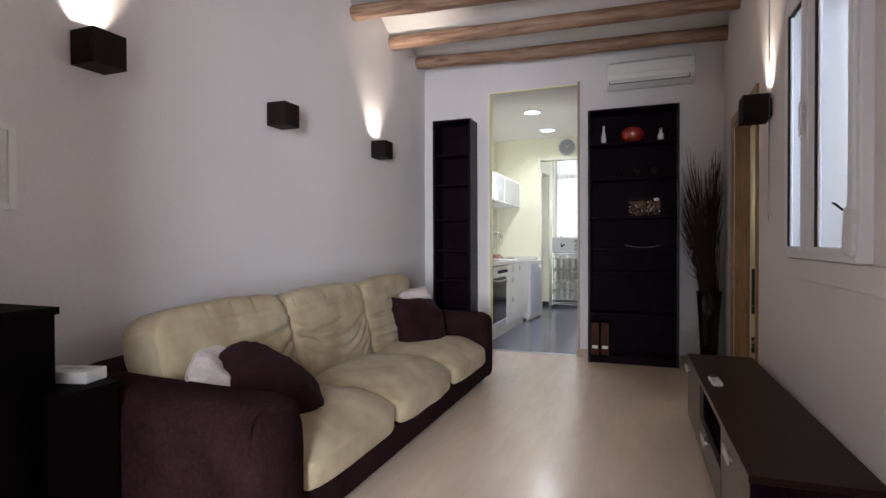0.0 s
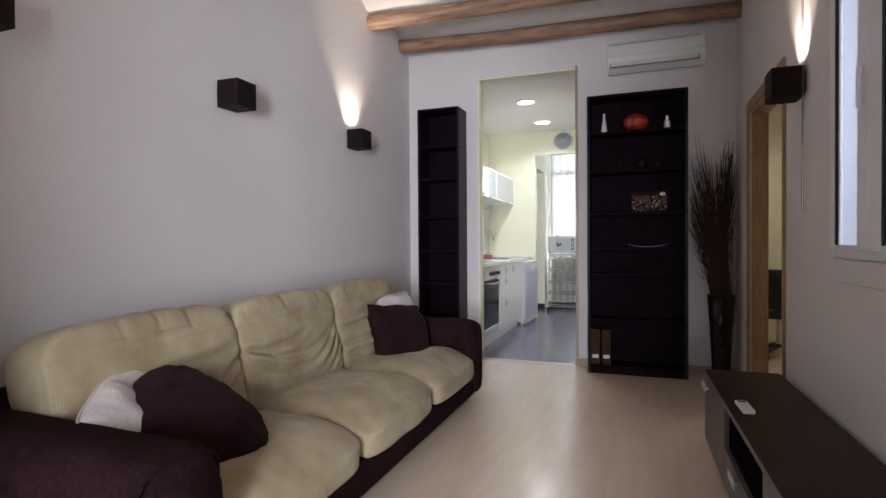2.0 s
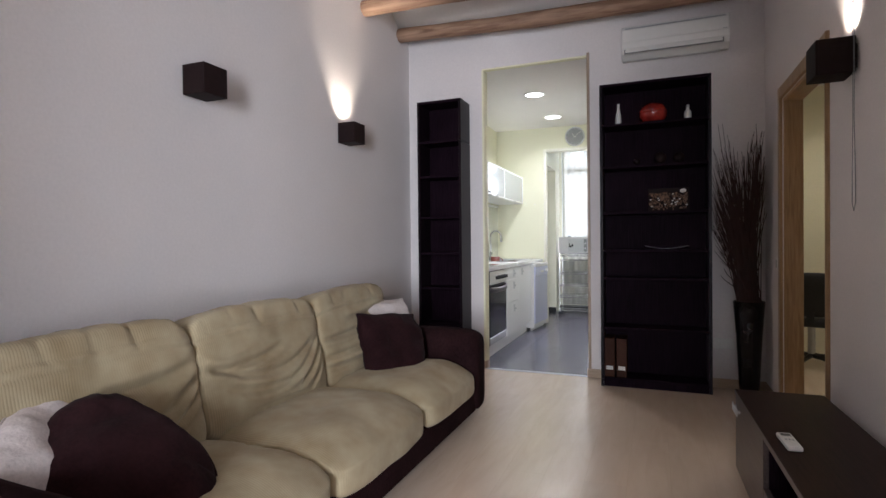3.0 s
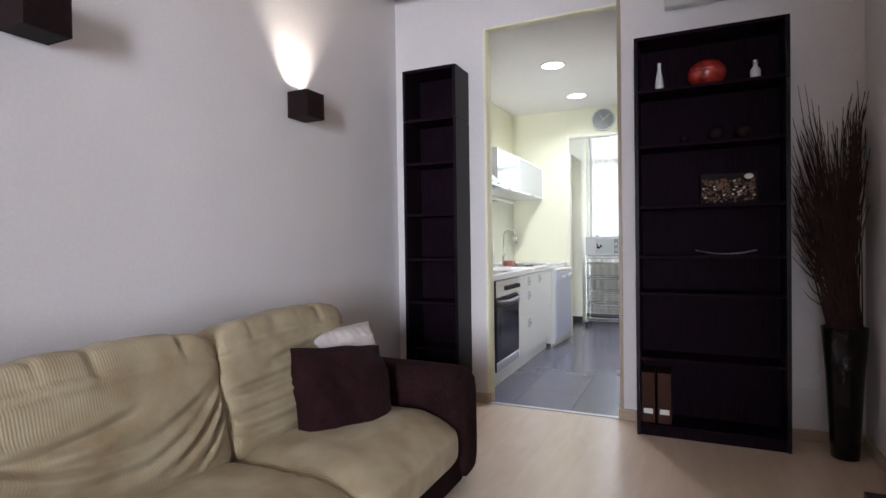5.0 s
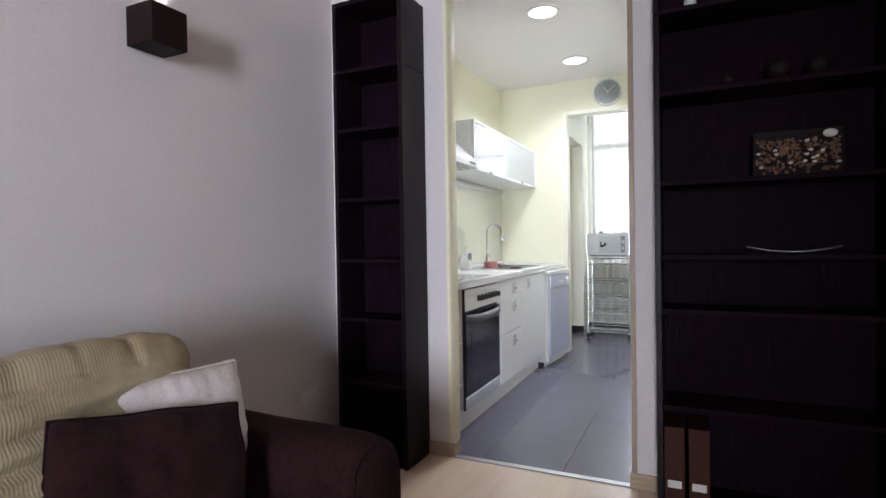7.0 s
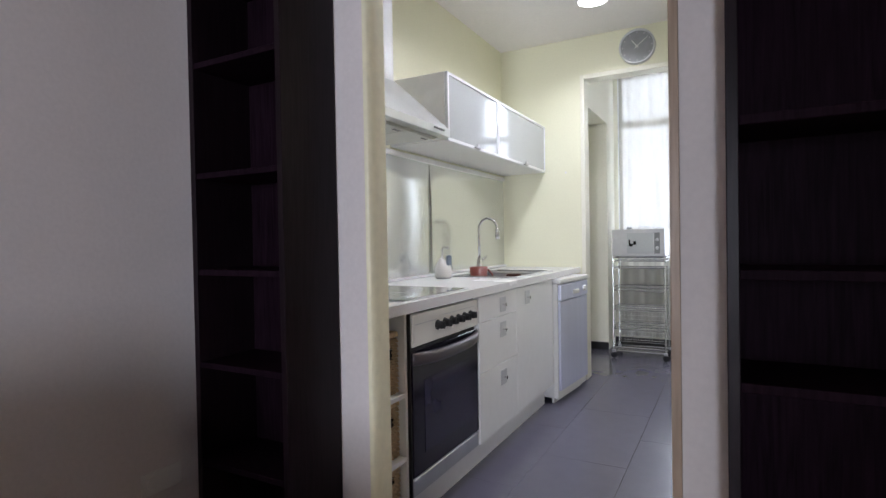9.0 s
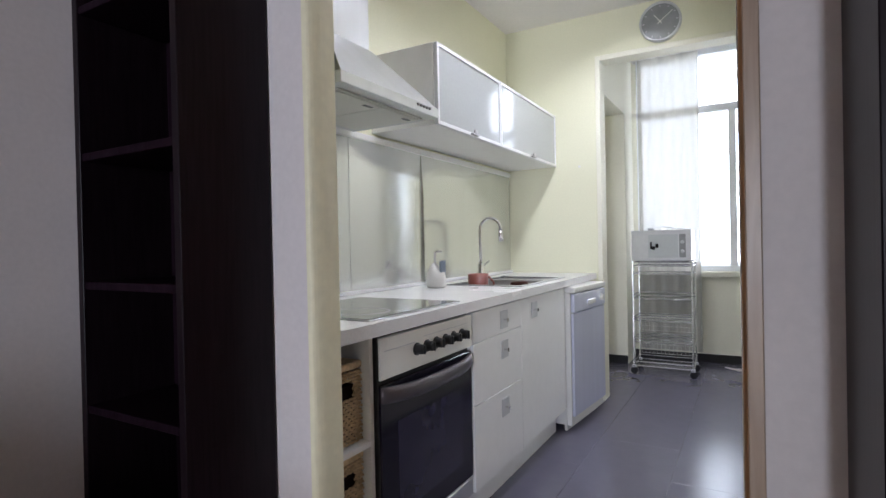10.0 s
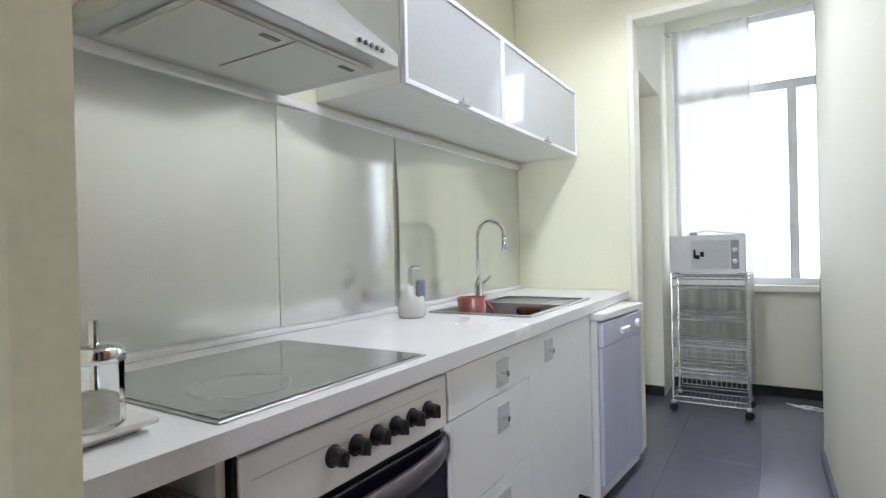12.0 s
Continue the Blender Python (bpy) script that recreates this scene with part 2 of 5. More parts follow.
M_BRONZE = material("dark_bronze_metal", (0.13, 0.115, 0.125), 0.34, 0.7, grain=20, vary=0.1, bump=0.02)
M_HOB = material("ceramic_hob", (0.16, 0.16, 0.155), 0.1, grain=20, vary=0.1, bump=0.01, coat=0.4)
M_HOBMARK = material("hob_ring_print", (0.40, 0.40, 0.39), 0.3)
M_FROST = material("frosted_glass_white", (0.48, 0.50, 0.51), 0.08, grain=60, vary=0.03, bump=0.002, spec=0.5)
M_FILTER = material("hood_filter_mesh", (0.70, 0.70, 0.65), 0.45, 0.2, grain=200, vary=0.04, bump=0.06)
M_WICKER = material("wicker", (0.66, 0.50, 0.31), 0.7, grain=80, vary=0.25, bump=0.4, blotch=12)
M_RED = material("red_glaze", (0.30, 0.025, 0.018), 0.18, grain=25, vary=0.3, bump=0.05, blotch=9, coat=0.5)
M_PINK = material("red_enamel", (0.25, 0.07, 0.055), 0.3, grain=30, vary=0.12, bump=0.05)
M_CERAMIC = material("white_ceramic", (0.74, 0.73, 0.70), 0.25, grain=20, vary=0.04, bump=0.02)
M_CLOCK = material("clock_face_grey", (0.26, 0.27, 0.27), 0.25, grain=20, vary=0.1, bump=0.02)
M_TWIG = material("dark_twig", (0.040, 0.013, 0.010), 0.85, grain=60, vary=0.4, bump=0.3, blotch=14)
M_VASE = material("smoked_glass", (0.010, 0.007, 0.007), 0.2, grain=8, vary=0.2, bump=0.01, spec=0.25)
M_PANE = glass("frosted_pane", (0.91, 0.92, 0.95), 0.35, 1.2)
M_JAR = glass("jar_glass", (0.97, 0.98, 0.98), 0.02, 1.06)
M_CLEAR = glass("clear_glass", (0.97, 0.98, 0.98), 0.02)
M_SHEER = sheer("sheer_curtain", (0.205, 0.193, 0.165), 0.07)
M_LED = glowing("downlight_diffuser", (1.0, 0.98, 0.92), 6.0)
M_BULB = glowing("bulb_glow", (1.0, 0.88, 0.68), 6.0)
M_FOLDER = material("cardboard_brown", (0.055, 0.022, 0.014), 0.6, grain=50, vary=0.15, bump=0.1, spec=0.1)
M_PAPER = material("paper_white", (0.72, 0.70, 0.66), 0.7, grain=60, vary=0.05)
M_GREYWALL = material("side_room_plaster", (0.72, 0.68, 0.53), 0.8, grain=80, vary=0.05, bump=0.2)
M_OUTSIDE = glowing("bright_outdoors", (0.95, 0.97, 1.0), 1.0)


# ---- mesh helpers ----
def box(bm, x0, x1, y0, y1, z0, z1, bevel=0.0, seg=1):
    m = Matrix.LocRotScale(((x0 + x1) / 2, (y0 + y1) / 2, (z0 + z1) / 2), None, (abs(x1 - x0), abs(y1 - y0), abs(z1 - z0)))
    vs = bmesh.ops.create_cube(bm, size=1, matrix=m)["verts"]
    if bevel:
        es = list({e for v in vs for e in v.link_edges})
        bmesh.ops.bevel(bm, geom=es, offset=bevel, segments=seg, profile=0.5, affect="EDGES")


def boxes(*rows, bevel=0.0, seg=1):
    bm = bmesh.new()
    for r in rows:
        box(bm, *r, bevel=bevel, seg=seg)
    return bm


def finish(name, bm, mat, smooth=False):
    bmesh.ops.recalc_face_normals(bm, faces=bm.faces)
    me = bpy.data.meshes.new(name)
    bm.to_mesh(me)
    bm.free()
    me.materials.append(mat)
    if smooth:
        me.shade_smooth()
    return me


def part(name, bm, mat, parent, label="", smooth=False):
    ob = new(name, finish(name, bm, mat, smooth))
    ob.parent = parent
    if label:
        tagged(ob, label)
    return ob


def thing(name, label, category, at=(0, 0, 0), rz=0, group=""):
    ob = new(name)
    ob.empty_display_size = 0.1
    ob.matrix_world = pose(*at, 0, 0, rz)
    return tagged(ob, label, category, group)


def structure(name, bm, mat, label="", category=""):
    return tagged(new(name, finish(name, bm, mat)), label, category, kind="structure")


def lathe(bm, profile, seg=24, at=(0, 0, 0), cap=True):
    rings = []
    for r, z in profile:
        rings.append([bm.verts.new((at[0] + r * math.cos(2 * math.pi * k / seg), at[1] + r * math.sin(2 * math.pi * k / seg), at[2] + z)) for k in range(seg)])
    for a, b in zip(rings, rings[1:]):
        for k in range(seg):
            bm.faces.new((a[k], a[(k + 1) % seg], b[(k + 1) % seg], b[k]))
    if cap:
        bm.faces.new(rings[0][::-1])
        bm.faces.new(rings[-1])
    return bm


def tube(bm, pts, radius, seg=8, end=None):
    """A round bar along points, tapering to the radius end."""
    pts = [Vector(p) for p in pts]
    rings, n = [], len(pts)
    for i, p in enumerate(pts):
        d = (pts[min(i + 1, n - 1)] - pts[max(i - 1, 0)]).normalized()
        u = d.orthogonal().normalized() if not rings else (last - d * last.dot(d)).normalized()
        last = u
        v = d.cross(u)
        r = radius if end is None else radius + (end - radius) * i / (n - 1)
        rings.append([bm.verts.new(p + (u * math.cos(2 * math.pi * k / seg) + v * math.sin(2 * math.pi * k / seg)) * r) for k in range(seg)])
    for a, b in zip(rings, rings[1:]):
        for k in range(seg):
            bm.faces.new((a[k], a[(k + 1) % seg], b[(k + 1) % seg], b[k]))
    bm.faces.new(rings[0][::-1])
    bm.faces.new(rings[-1])
    return bm


def soft_box(sx, sy, sz, power=5.0, cuts=14, puff=0.0, rumple=0.0, seed=0.0, pinch=0.0):
    """A stuffed block: a rounded box, puffed out in the middle of its faces, with folds."""
    bm = bmesh.new()
    bmesh.ops.create_cube(bm, size=2)
    bmesh.ops.subdivide_edges(bm, edges=bm.edges[:], cuts=cuts, use_grid_fill=True)
    for v in bm.verts:
        p = v.co.copy()
        k = (abs(p.x) ** power + abs(p.y) ** power + abs(p.z) ** power) ** (1 / power)
        q = p / k
        bulge = 1 + puff * (1 - max(abs(q.y), 0) ** 2) * (1 - abs(q.x) ** 2 if abs(q.z) > 0.7 else 1)
        wx, wz = [max(0.0, (abs(c) - 0.5) / 0.5) ** 2 for c in (q.x, q.z)]
        q = Vector((q.x * sx / 2 * (1 + (bulge - 1) * wx), q.y * sy / 2, q.z * sz / 2 * (1 + (bulge - 1) * wz)))
        if pinch:
            e = (abs(p.x) * abs(p.y)) ** 3
            q.z *= 1 - 0.75 * max(abs(p.x), abs(p.y)) ** 4 if pinch > 0 else 1
            q.x *= 1 + 0.10 * e
            q.y *= 1 + 0.10 * e
        if rumple:
            w = noise.noise(Vector((q.x * 5 + seed, q.y * 5, q.z * 5))) + 0.5 * noise.noise(Vector((q.x * 13 + seed, q.y * 6, q.z * 13)))
            q += q.normalized() * w * rumple
        v.co = q
    return bm


def move(bm, m):
    bmesh.ops.transform(bm, matrix=m, verts=bm.verts)
    return bm


# ---- rooms ----
# plan: living room x -1.83..1.085, y -0.3..5.235; kitchen x -1.79..-0.245, y 5.315..8.10; gallery to y 9.72
LX, RX, EY, KY = -1.83, 1.085, 5.235, 5.315
structure("floor_living", boxes((-2.1, 1.19, -2.7, 5.262, -0.12, 0.0)), M_FLOOR, "pale beech laminate floor with a satin gloss", "floor")
structure("floor_side_room", boxes((1.19, 3.4, 2.9, 7.2, -0.12, 0.0)), M_FLOOR, "pale laminate floor of the side room", "floor")
structure("wall_left", boxes((LX - 0.2, LX, -0.3, EY, 0, 3.4)), M_WALL, "unseen off-white plastered wall, added to bound the fill light behind the sofa", "wall")
# two stubs out of view, added to cut off the fill lamp's light
structure("wall_light_baffle", boxes((LX - 0.2, -0.48, -0.45, -0.3, 0, 3.4)), M_WALL, "unseen off-white plastered wall, added to bound the fill light", "wall")
structure("wall_light_baffle_right", boxes((0.59, RX, -0.55, -0.40, 0, 3.4)), M_WALL, "unseen off-white plastered wall, added to bound the fill light", "wall")
# unseen walls added to close the space round the fill lamp
structure("wall_unseen_side", boxes((-0.63, -0.48, -2.6, -0.45, 0, 3.4)), M_WALL, "unseen off-white plastered wall, added to bound the fill light", "wall")
structure("wall_unseen_back", boxes((-0.63, 0.36, -2.75, -2.6, 0, 3.4), (0.36, 1.3, -2.75, -2.6, 2.35, 3.4), (0.36, 1.3, -2.75, -2.6, 0, 0.28), (1.085, 1.3, -2.75, -2.6, 0.28, 2.35)), M_WALL, "unseen off-white plastered wall, added with an opening for the fill lamp", "wall")
# right wall with the lightwell window and the side door
WY0, WY1, WZ0, WZ1 = 1.86, 2.80, 1.05, 2.26
DY0, DY1, DZ = 3.675, 4.66, 2.04
structure("wall_right", boxes((RX, RX + 0.10, -2.6, WY0, 0, 3.4), (RX, RX + 0.10, WY0, WY1, 0, WZ0), (RX, RX + 0.10, WY0, WY1, WZ1, 3.4),
          (RX, RX + 0.10, WY1, DY0, 0, 3.4), (RX, RX + 0.10, DY0, DY1, DZ, 3.4), (RX, RX + 0.10, DY1, EY, 0, 3.4)), M_WALL, "unseen off-white plastered wall, added to bound the fill light with a window and a doorway", "wall")
# end wall with the tall kitchen opening
YL = 6.15
OX0, OX1, OZ = -1.112, -0.199, 2.68
structure("wall_end", boxes((LX - 0.2, OX0, EY, KY - 0.03, 0, 3.4), (OX1, RX + 0.22, EY, KY - 0.03, 0, 3.4), (OX0, OX1, EY, KY - 0.03, OZ, 3.4)), M_WALL, "unseen off-white plastered wall, added to bound the fill light around the tall kitchen opening", "wall")
structure("wall_kitchen_front", boxes((LX - 0.2, OX0, KY - 0.03, KY, 0, 3.0), (OX1, 0.1, KY - 0.03, KY, 0, 3.0), (OX0, OX1, KY - 0.03, KY, OZ, 3.0)), M_YELLOW, "pale yellow painted kitchen wall", "wall")
structure("floor_kitchen", boxes((-2.1, 0.6, 5.30, 10.1, -0.12, -0.006)), M_GROUT, "grouted floor bed under dark slate tiles", "floor")
structure("wall_kitchen_left", boxes((-2.0, -1.79, KY, 8.10, 0, 3.0)), M_YELLOW, "pale yellow painted wall behind the kitchen units", "wall")


def prism(pts, z0, z1):
    bm = bmesh.new()
    f = bm.faces.new([bm.verts.new((x, y, z0)) for x, y in pts])
    top = bmesh.ops.extrude_face_region(bm, geom=[f])
    bmesh.ops.translate(bm, verts=[v for v in top["geom"] if isinstance(v, bmesh.types.BMVert)], vec=(0, 0, z1 - z0))
    return bm


structure("wall_kitchen_right", prism([(-0.216, YL), (-0.10, YL), (-0.10, 8.43), (-0.246, 8.43)], 0, 3.0), M_KWHITE, "off-white painted kitchen wall", "wall")
structure("wall_cupboard_back", boxes((-0.199, -0.10, KY, YL - 0.001, 0, 3.0)), M_KWHITE, "painted wall behind the wooden door leaf", "wall")
structure("wall_kitchen_far", boxes((-2.0, -1.095, 8.10, 8.22, 0, 3.0), (-1.095, -0.248, 8.10, 8.22, 2.39, 3.0)), M_YELLOW, "pale yellow wall around the gallery opening", "wall")
structure("trim_gallery_opening", boxes((-1.12, -1.088, 8.088, 8.23, 0.0, 2.42), (-1.088, -0.25, 8.088, 8.23, 2.383, 2.42), bevel=0.006, seg=2), M_KWHITE, "white painted edge trim of the gallery opening", "trim")
structure("wall_gallery_left", boxes((-1.36, -1.17, 9.35, 9.72, 0, 3.1), (-1.36, -1.17, 8.22, 9.35, 2.28, 3.1), (-1.60, -1.36, 8.22, 9.60, 0, 3.1)), M_KWHITE, "off-white gallery wall with a shallow recess", "wall")
structure("wall_gallery_right", boxes((0.40, 0.55, 8.43, 9.72, 0, 3.1), (-0.10, 0.40, 8.35, 8.43, 0, 3.1)), M_KWHITE, "off-white gallery wall", "wall")
GX0, GX1, GZ0, GZ1 = -1.13, -0.10, 0.83, 2.86
structure("wall_gallery_back", boxes((-1.36, GX0, 9.72, 9.87, 0, 3.1), (GX1, 0.55, 9.72, 9.87, 0, 3.1), (GX0, GX1, 9.72, 9.87, 0, GZ0), (GX0, GX1, 9.72, 9.87, GZ1, 3.1)), M_KWHITE, "off-white wall below and around the gallery window", "wall")
structure("ceiling_kitchen", boxes((-2.0, 0.1, KY, 8.22, 2.72, 3.0)), M_CEIL, "smooth white kitchen ceiling", "ceiling")
structure("ceiling_gallery", boxes((-1.6, 0.55, 8.22, 9.87, 3.0, 3.12)), M_CEIL, "white gallery ceiling", "ceiling")
structure("wall_side_room", boxes((1.19, 3.4, 6.75, 6.9, 0, 2.7), (3.25, 3.4, 2.9, 6.75, 0, 2.7), (1.19, 3.25, 2.98, 3.1, 0, 2.7), (1.04, 1.19, EY + 0.18, 6.9, 0, 2.7)), M_GREYWALL, "cream painted wall of the side room", "wall")
structure("ceiling_side_room", boxes((1.185, 3.4, 2.98, 6.9, 2.6, 2.72)), M_CEIL, "white side room ceiling", "ceiling")
structure("wall_lightwell", boxes((2.0, 2.1, 1.2, 2.95, 0, 4.0), (1.31, 2.0, 1.2, 1.3, 0, 4.0), (1.31, 2.0, 2.85, 2.95, 0, 4.0)), M_KWHITE, "white rendered lightwell wall", "wall")
structure("backdrop", boxes((-3.2, 2.0, 11.6, 11.62, -1, 5)), M_OUTSIDE, "bright hazy daylight outside the gallery window", "backdrop")

BEAMS = [5.05, 4.40, 3.72, 3.05, 2.38, 1.71, 1.04, 0.37, -0.30, -0.97, -1.64, -2.31]


def vaulted_ceiling():
    bm = bmesh.new()
    edges = [5.26] + BEAMS + [-2.75]
    prof = []
    for a, b in zip(edges, edges[1:]):
        n = 8
        for k in range(n):
            s = k / n
            y = a + (b - a) * s
            rise = 0.16 * math.sin(math.pi * s) if abs(a - b) > 0.5 else 0.06 * math.sin(math.pi * s)
            prof.append((y, 3.05 + rise))
    prof.append((-2.75, 3.05))
    rows = []
    for x in (LX - 0.1, -0.9, 0.0, RX + 0.15):
        tilt = -0.028 * (x - LX)
        rows.append([bm.verts.new((x, y, z + tilt)) for y, z in prof])
    for a, b in zip(rows, rows[1:]):
        for k in range(len(prof) - 1):
            bm.faces.new((a[k], b[k], b[k + 1], a[k + 1]))
    top = bmesh.ops.extrude_face_region(bm, geom=bm.faces[:])
    bmesh.ops.translate(bm, verts=[v for v in top["geom"] if isinstance(v, bmesh.types.BMVert)], vec=(0, 0, 0.25))
    return bm


ceiling = structure("ceiling_living", vaulted_ceiling(), M_CEIL, "white plastered ceiling of shallow vaults between beams", "ceiling")
ceiling.data.shade_smooth()


def beam(y, seed):
    bm = bmesh.new()
    n = 28
    rings = []
    for i in range(n + 1):
        x = LX - 0.03 + (RX - LX + 0.06) * i / n
        z = 3.015 - 0.028 * (x - LX) + 0.012 * noise.noise(Vector((x * 0.9, seed, 0)))
        yy = y + 0.012 * noise.noise(Vector((x * 0.8, seed, 5)))
        ring = []
        for k in range(14):
            a = 2 * math.pi * k / 14
            r = 0.061 + 0.010 * noise.noise(Vector((x * 2.2, math.cos(a) * 1.2 + seed, math.sin(a) * 1.2)))
            ring.append(bm.verts.new((x, yy + r * 1.08 * math.cos(a), z + r * math.sin(a))))
        rings.append(ring)
    for a, b in zip(rings, rings[1:]):
        for k in range(14):
            bm.faces.new((a[k], a[(k + 1) % 14], b[(k + 1) % 14], b[k]))
    bm.faces.new(rings[0][::-1])
    bm.faces.new(rings[-1])
    ob = tagged(new("ceiling_beam", finish("ceiling_beam", bm, M_BEAM, True)), "rough round pine beam carrying the vaulted ceiling", "beam", "ceiling beams", "structure")
    return ob


for i, by in enumerate(BEAMS):
    beam(by, i * 7.3)

# ---- living room: trims, window, doorway ----
structure("baseboard_end_wall", boxes((LX, OX0 + 0.014, EY - 0.014, EY, 0, 0.07), (OX0, OX0 + 0.026, EY, KY, 0, 0.07), (OX1 - 0.014, RX, EY - 0.014, EY, 0, 0.07), (OX1 - 0.014, OX1, EY, EY + 0.026, 0, 0.07), bevel=0.003), M_SKIRT, "beech skirting board along the end wall", "skirting")
structure("baseboard_left_wall", boxes((LX, LX + 0.014, -0.3, EY - 0.014, 0, 0.07), bevel=0.003), M_SKIRT, "beech skirting board behind the sofa", "skirting")
structure("baseboard_right_wall", boxes((RX - 0.014, RX, -2.6, DY0 - 0.08, 0, 0.07), (RX - 0.014, RX, DY1 + 0.08, EY - 0.014, 0, 0.07), bevel=0.003), M_SKIRT, "beech skirting board under the window", "skirting")
JAMB = [(OX0 - 0.003, EY - 0.004)] + [(OX0 + 0.004 + 0.018 * math.sin(math.pi / 2 * k / 6), EY - 0.003 + 0.050 * (1 - math.cos(math.pi / 2 * k / 6))) for k in range(7)] + [(OX0 + 0.022, KY + 0.003), (OX0 - 0.003, KY + 0.003)]
structure("trim_kitchen_opening", prism(JAMB, 0.071, OZ - 0.013), M_CREAM, "cream painted moulded lining of the kitchen opening", "trim")
structure("trim_opening_head", boxes((OX0, OX1, EY - 0.004, EY + 0.02, OZ - 0.012, OZ + 0.002), bevel=0.003), M_CREAM, "cream painted head of the kitchen opening", "trim")
structure("threshold_strip", boxes((OX0, OX1, EY - 0.01, EY + 0.028, 0, 0.006), bevel=0.002), M_STEELD, "thin metal threshold strip between laminate and tiles", "threshold")


def side_doorway():
    t = 0.075
    ob = tagged(new("door_frame_side"), "oak door lining and architrave of the open side doorway", "door frame", kind="structure")
    part("architrave", boxes((RX - 0.018, RX + 0.004, DY0 - 0.018, DY0, 0, DZ + t), bevel=0.004), M_OAK, ob)
    part("architrave", boxes((RX - 0.018, RX + 0.004, DY1, DY1 + 0.05, 0, DZ + t), bevel=0.004), M_OAK, ob)
    part("head_architrave", boxes((RX - 0.016, RX + 0.004, DY0 + 0.001, DY1 - 0.001, DZ, DZ + t), bevel=0.004), M_OAK, ob)
    part("lining", boxes((RX + 0.004, RX + 0.11, DY0, DY0 + 0.025, 0, DZ), bevel=0.003), M_OAK, ob)
    part("lining", boxes((RX + 0.004, RX + 0.11, DY1 - 0.025, DY1, 0, DZ), bevel=0.003), M_OAK, ob)
    part("head_lining", boxes((RX + 0.004, RX + 0.11, DY0 + 0.025, DY1 - 0.025, DZ - 0.025, DZ), bevel=0.003), M_OAK, ob)


side_doorway()


def lightwell_window():
    ob = tagged(new("window_1"), "white framed two-leaf casement window with frosted panes", "window", kind="structure")
    x = RX - 0.035
    part("surround", boxes((RX - 0.012, RX, WY0 - 0.12, WY1 + 0.05, WZ0 - 0.095, WZ0 - 0.004), bevel=0.003), M_WALL, ob)
    part("window_frame", boxes((x, RX + 0.03, WY0, WY0 + 0.05, WZ0, WZ1), (x, RX + 0.03, WY1 - 0.05, WY1, WZ0, WZ1), (x, RX + 0.03, WY0 + 0.05, WY1 - 0.05, WZ0, WZ0 + 0.045), (x, RX + 0.03, WY0 + 0.05, WY1 - 0.05, WZ1 - 0.045, WZ1), bevel=0.004), M_UPVC, ob)
    for a, b, la, lb in ((WY0 + 0.03, 2.405, 0.05, 0.10), (2.405, WY1 - 0.012, 0.10, 0.062)):
        s = part("sash", boxes((x - 0.012, RX + 0.012, a + 0.002, a + la, WZ0 + 0.03, WZ1 - 0.046), (x - 0.012, RX + 0.012, b - lb, b - 0.002, WZ0 + 0.03, WZ1 - 0.046), (x - 0.012, RX + 0.012, a + la, b - lb, WZ0 + 0.03, WZ0 + 0.052), (x - 0.012, RX + 0.012, a + la, b - lb, WZ1 - 0.10, WZ1 - 0.046), bevel=0.004), M_UPVC, ob)
        p = part("pane", boxes((x + 0.006, x + 0.012, a + la, b - lb, WZ0 + 0.052, WZ1 - 0.10)), M_PANE, s, "frosted bluish glass")
        p.visible_shadow = False
        part("gasket", boxes((x - 0.004, x + 0.006, a + la, a + la + 0.006, WZ0 + 0.052, WZ1 - 0.10), (x - 0.012, x + 0.006, b - lb - 0.016, b - lb, WZ0 + 0.052, WZ1 - 0.10), (x - 0.004, x + 0.006, a + la + 0.006, b - lb - 0.016, WZ1 - 0.112, WZ1 - 0.10)), M_GASKET, s, "black rubber gasket")
        part("glazing_bead", boxes((x - 0.006, x + 0.005, b - lb - 0.034, b - lb - 0.018, WZ0 + 0.053, WZ1 - 0.113), bevel=0.002), M_UPVC, s)
    part("handle", boxes((x - 0.034, x - 0.022, 2.43, 2.452, 1.56, 1.70), (x - 0.022, x - 0.012, 2.432, 2.45, 1.66, 1.70), bevel=0.004), M_UPVC, ob)


lightwell_window()


def shutter_strap_box():
    ob = thing("strap_box", "small white shutter strap cover hanging loose beside the window", "strap box", (RX - 0.014, 1.945, 1.125))
    bm = boxes((-0.035, 0.0, -0.045, 0.045, -0.05, 0.11), bevel=0.008, seg=2)
    part("cover", move(bm, pose(0, 0, 0, 8, 0, 0)), M_PLASTIC, ob)
    part("lever", tube(bmesh.new(), [(-0.03, 0.03, 0.10), (-0.05, 0.05, 0.125), (-0.05, 0.075, 0.13)], 0.004, 6), M_BLACK, ob, "black lever")


shutter_strap_box()


def blind_cord():
    ob = thing("blind_cord", "thin white pull cord looped down the wall", "cord", (RX - 0.02, 3.268, 2.42))
    bm = bmesh.new()
    pts = [(0, -0.012, 0.55), (0, -0.012, 0), (0, -0.008, -0.8), (0, -0.022, -1.0), (0, -0.024, -1.14), (0, -0.004, -1.175), (0, 0.016, -1.14), (0, 0.014, -1.0), (0, 0.006, -0.8), (0, 0.012, 0), (0, 0.012, 0.55)]
    tube(bm, pts, 0.0017, 6)
    part("cord", bm, M_CLOCK, ob)
    part("bracket", boxes((-0.02, 0.02, -0.025, 0.025, 0.53, 0.57), bevel=0.004), M_PLASTIC, ob)


blind_cord()


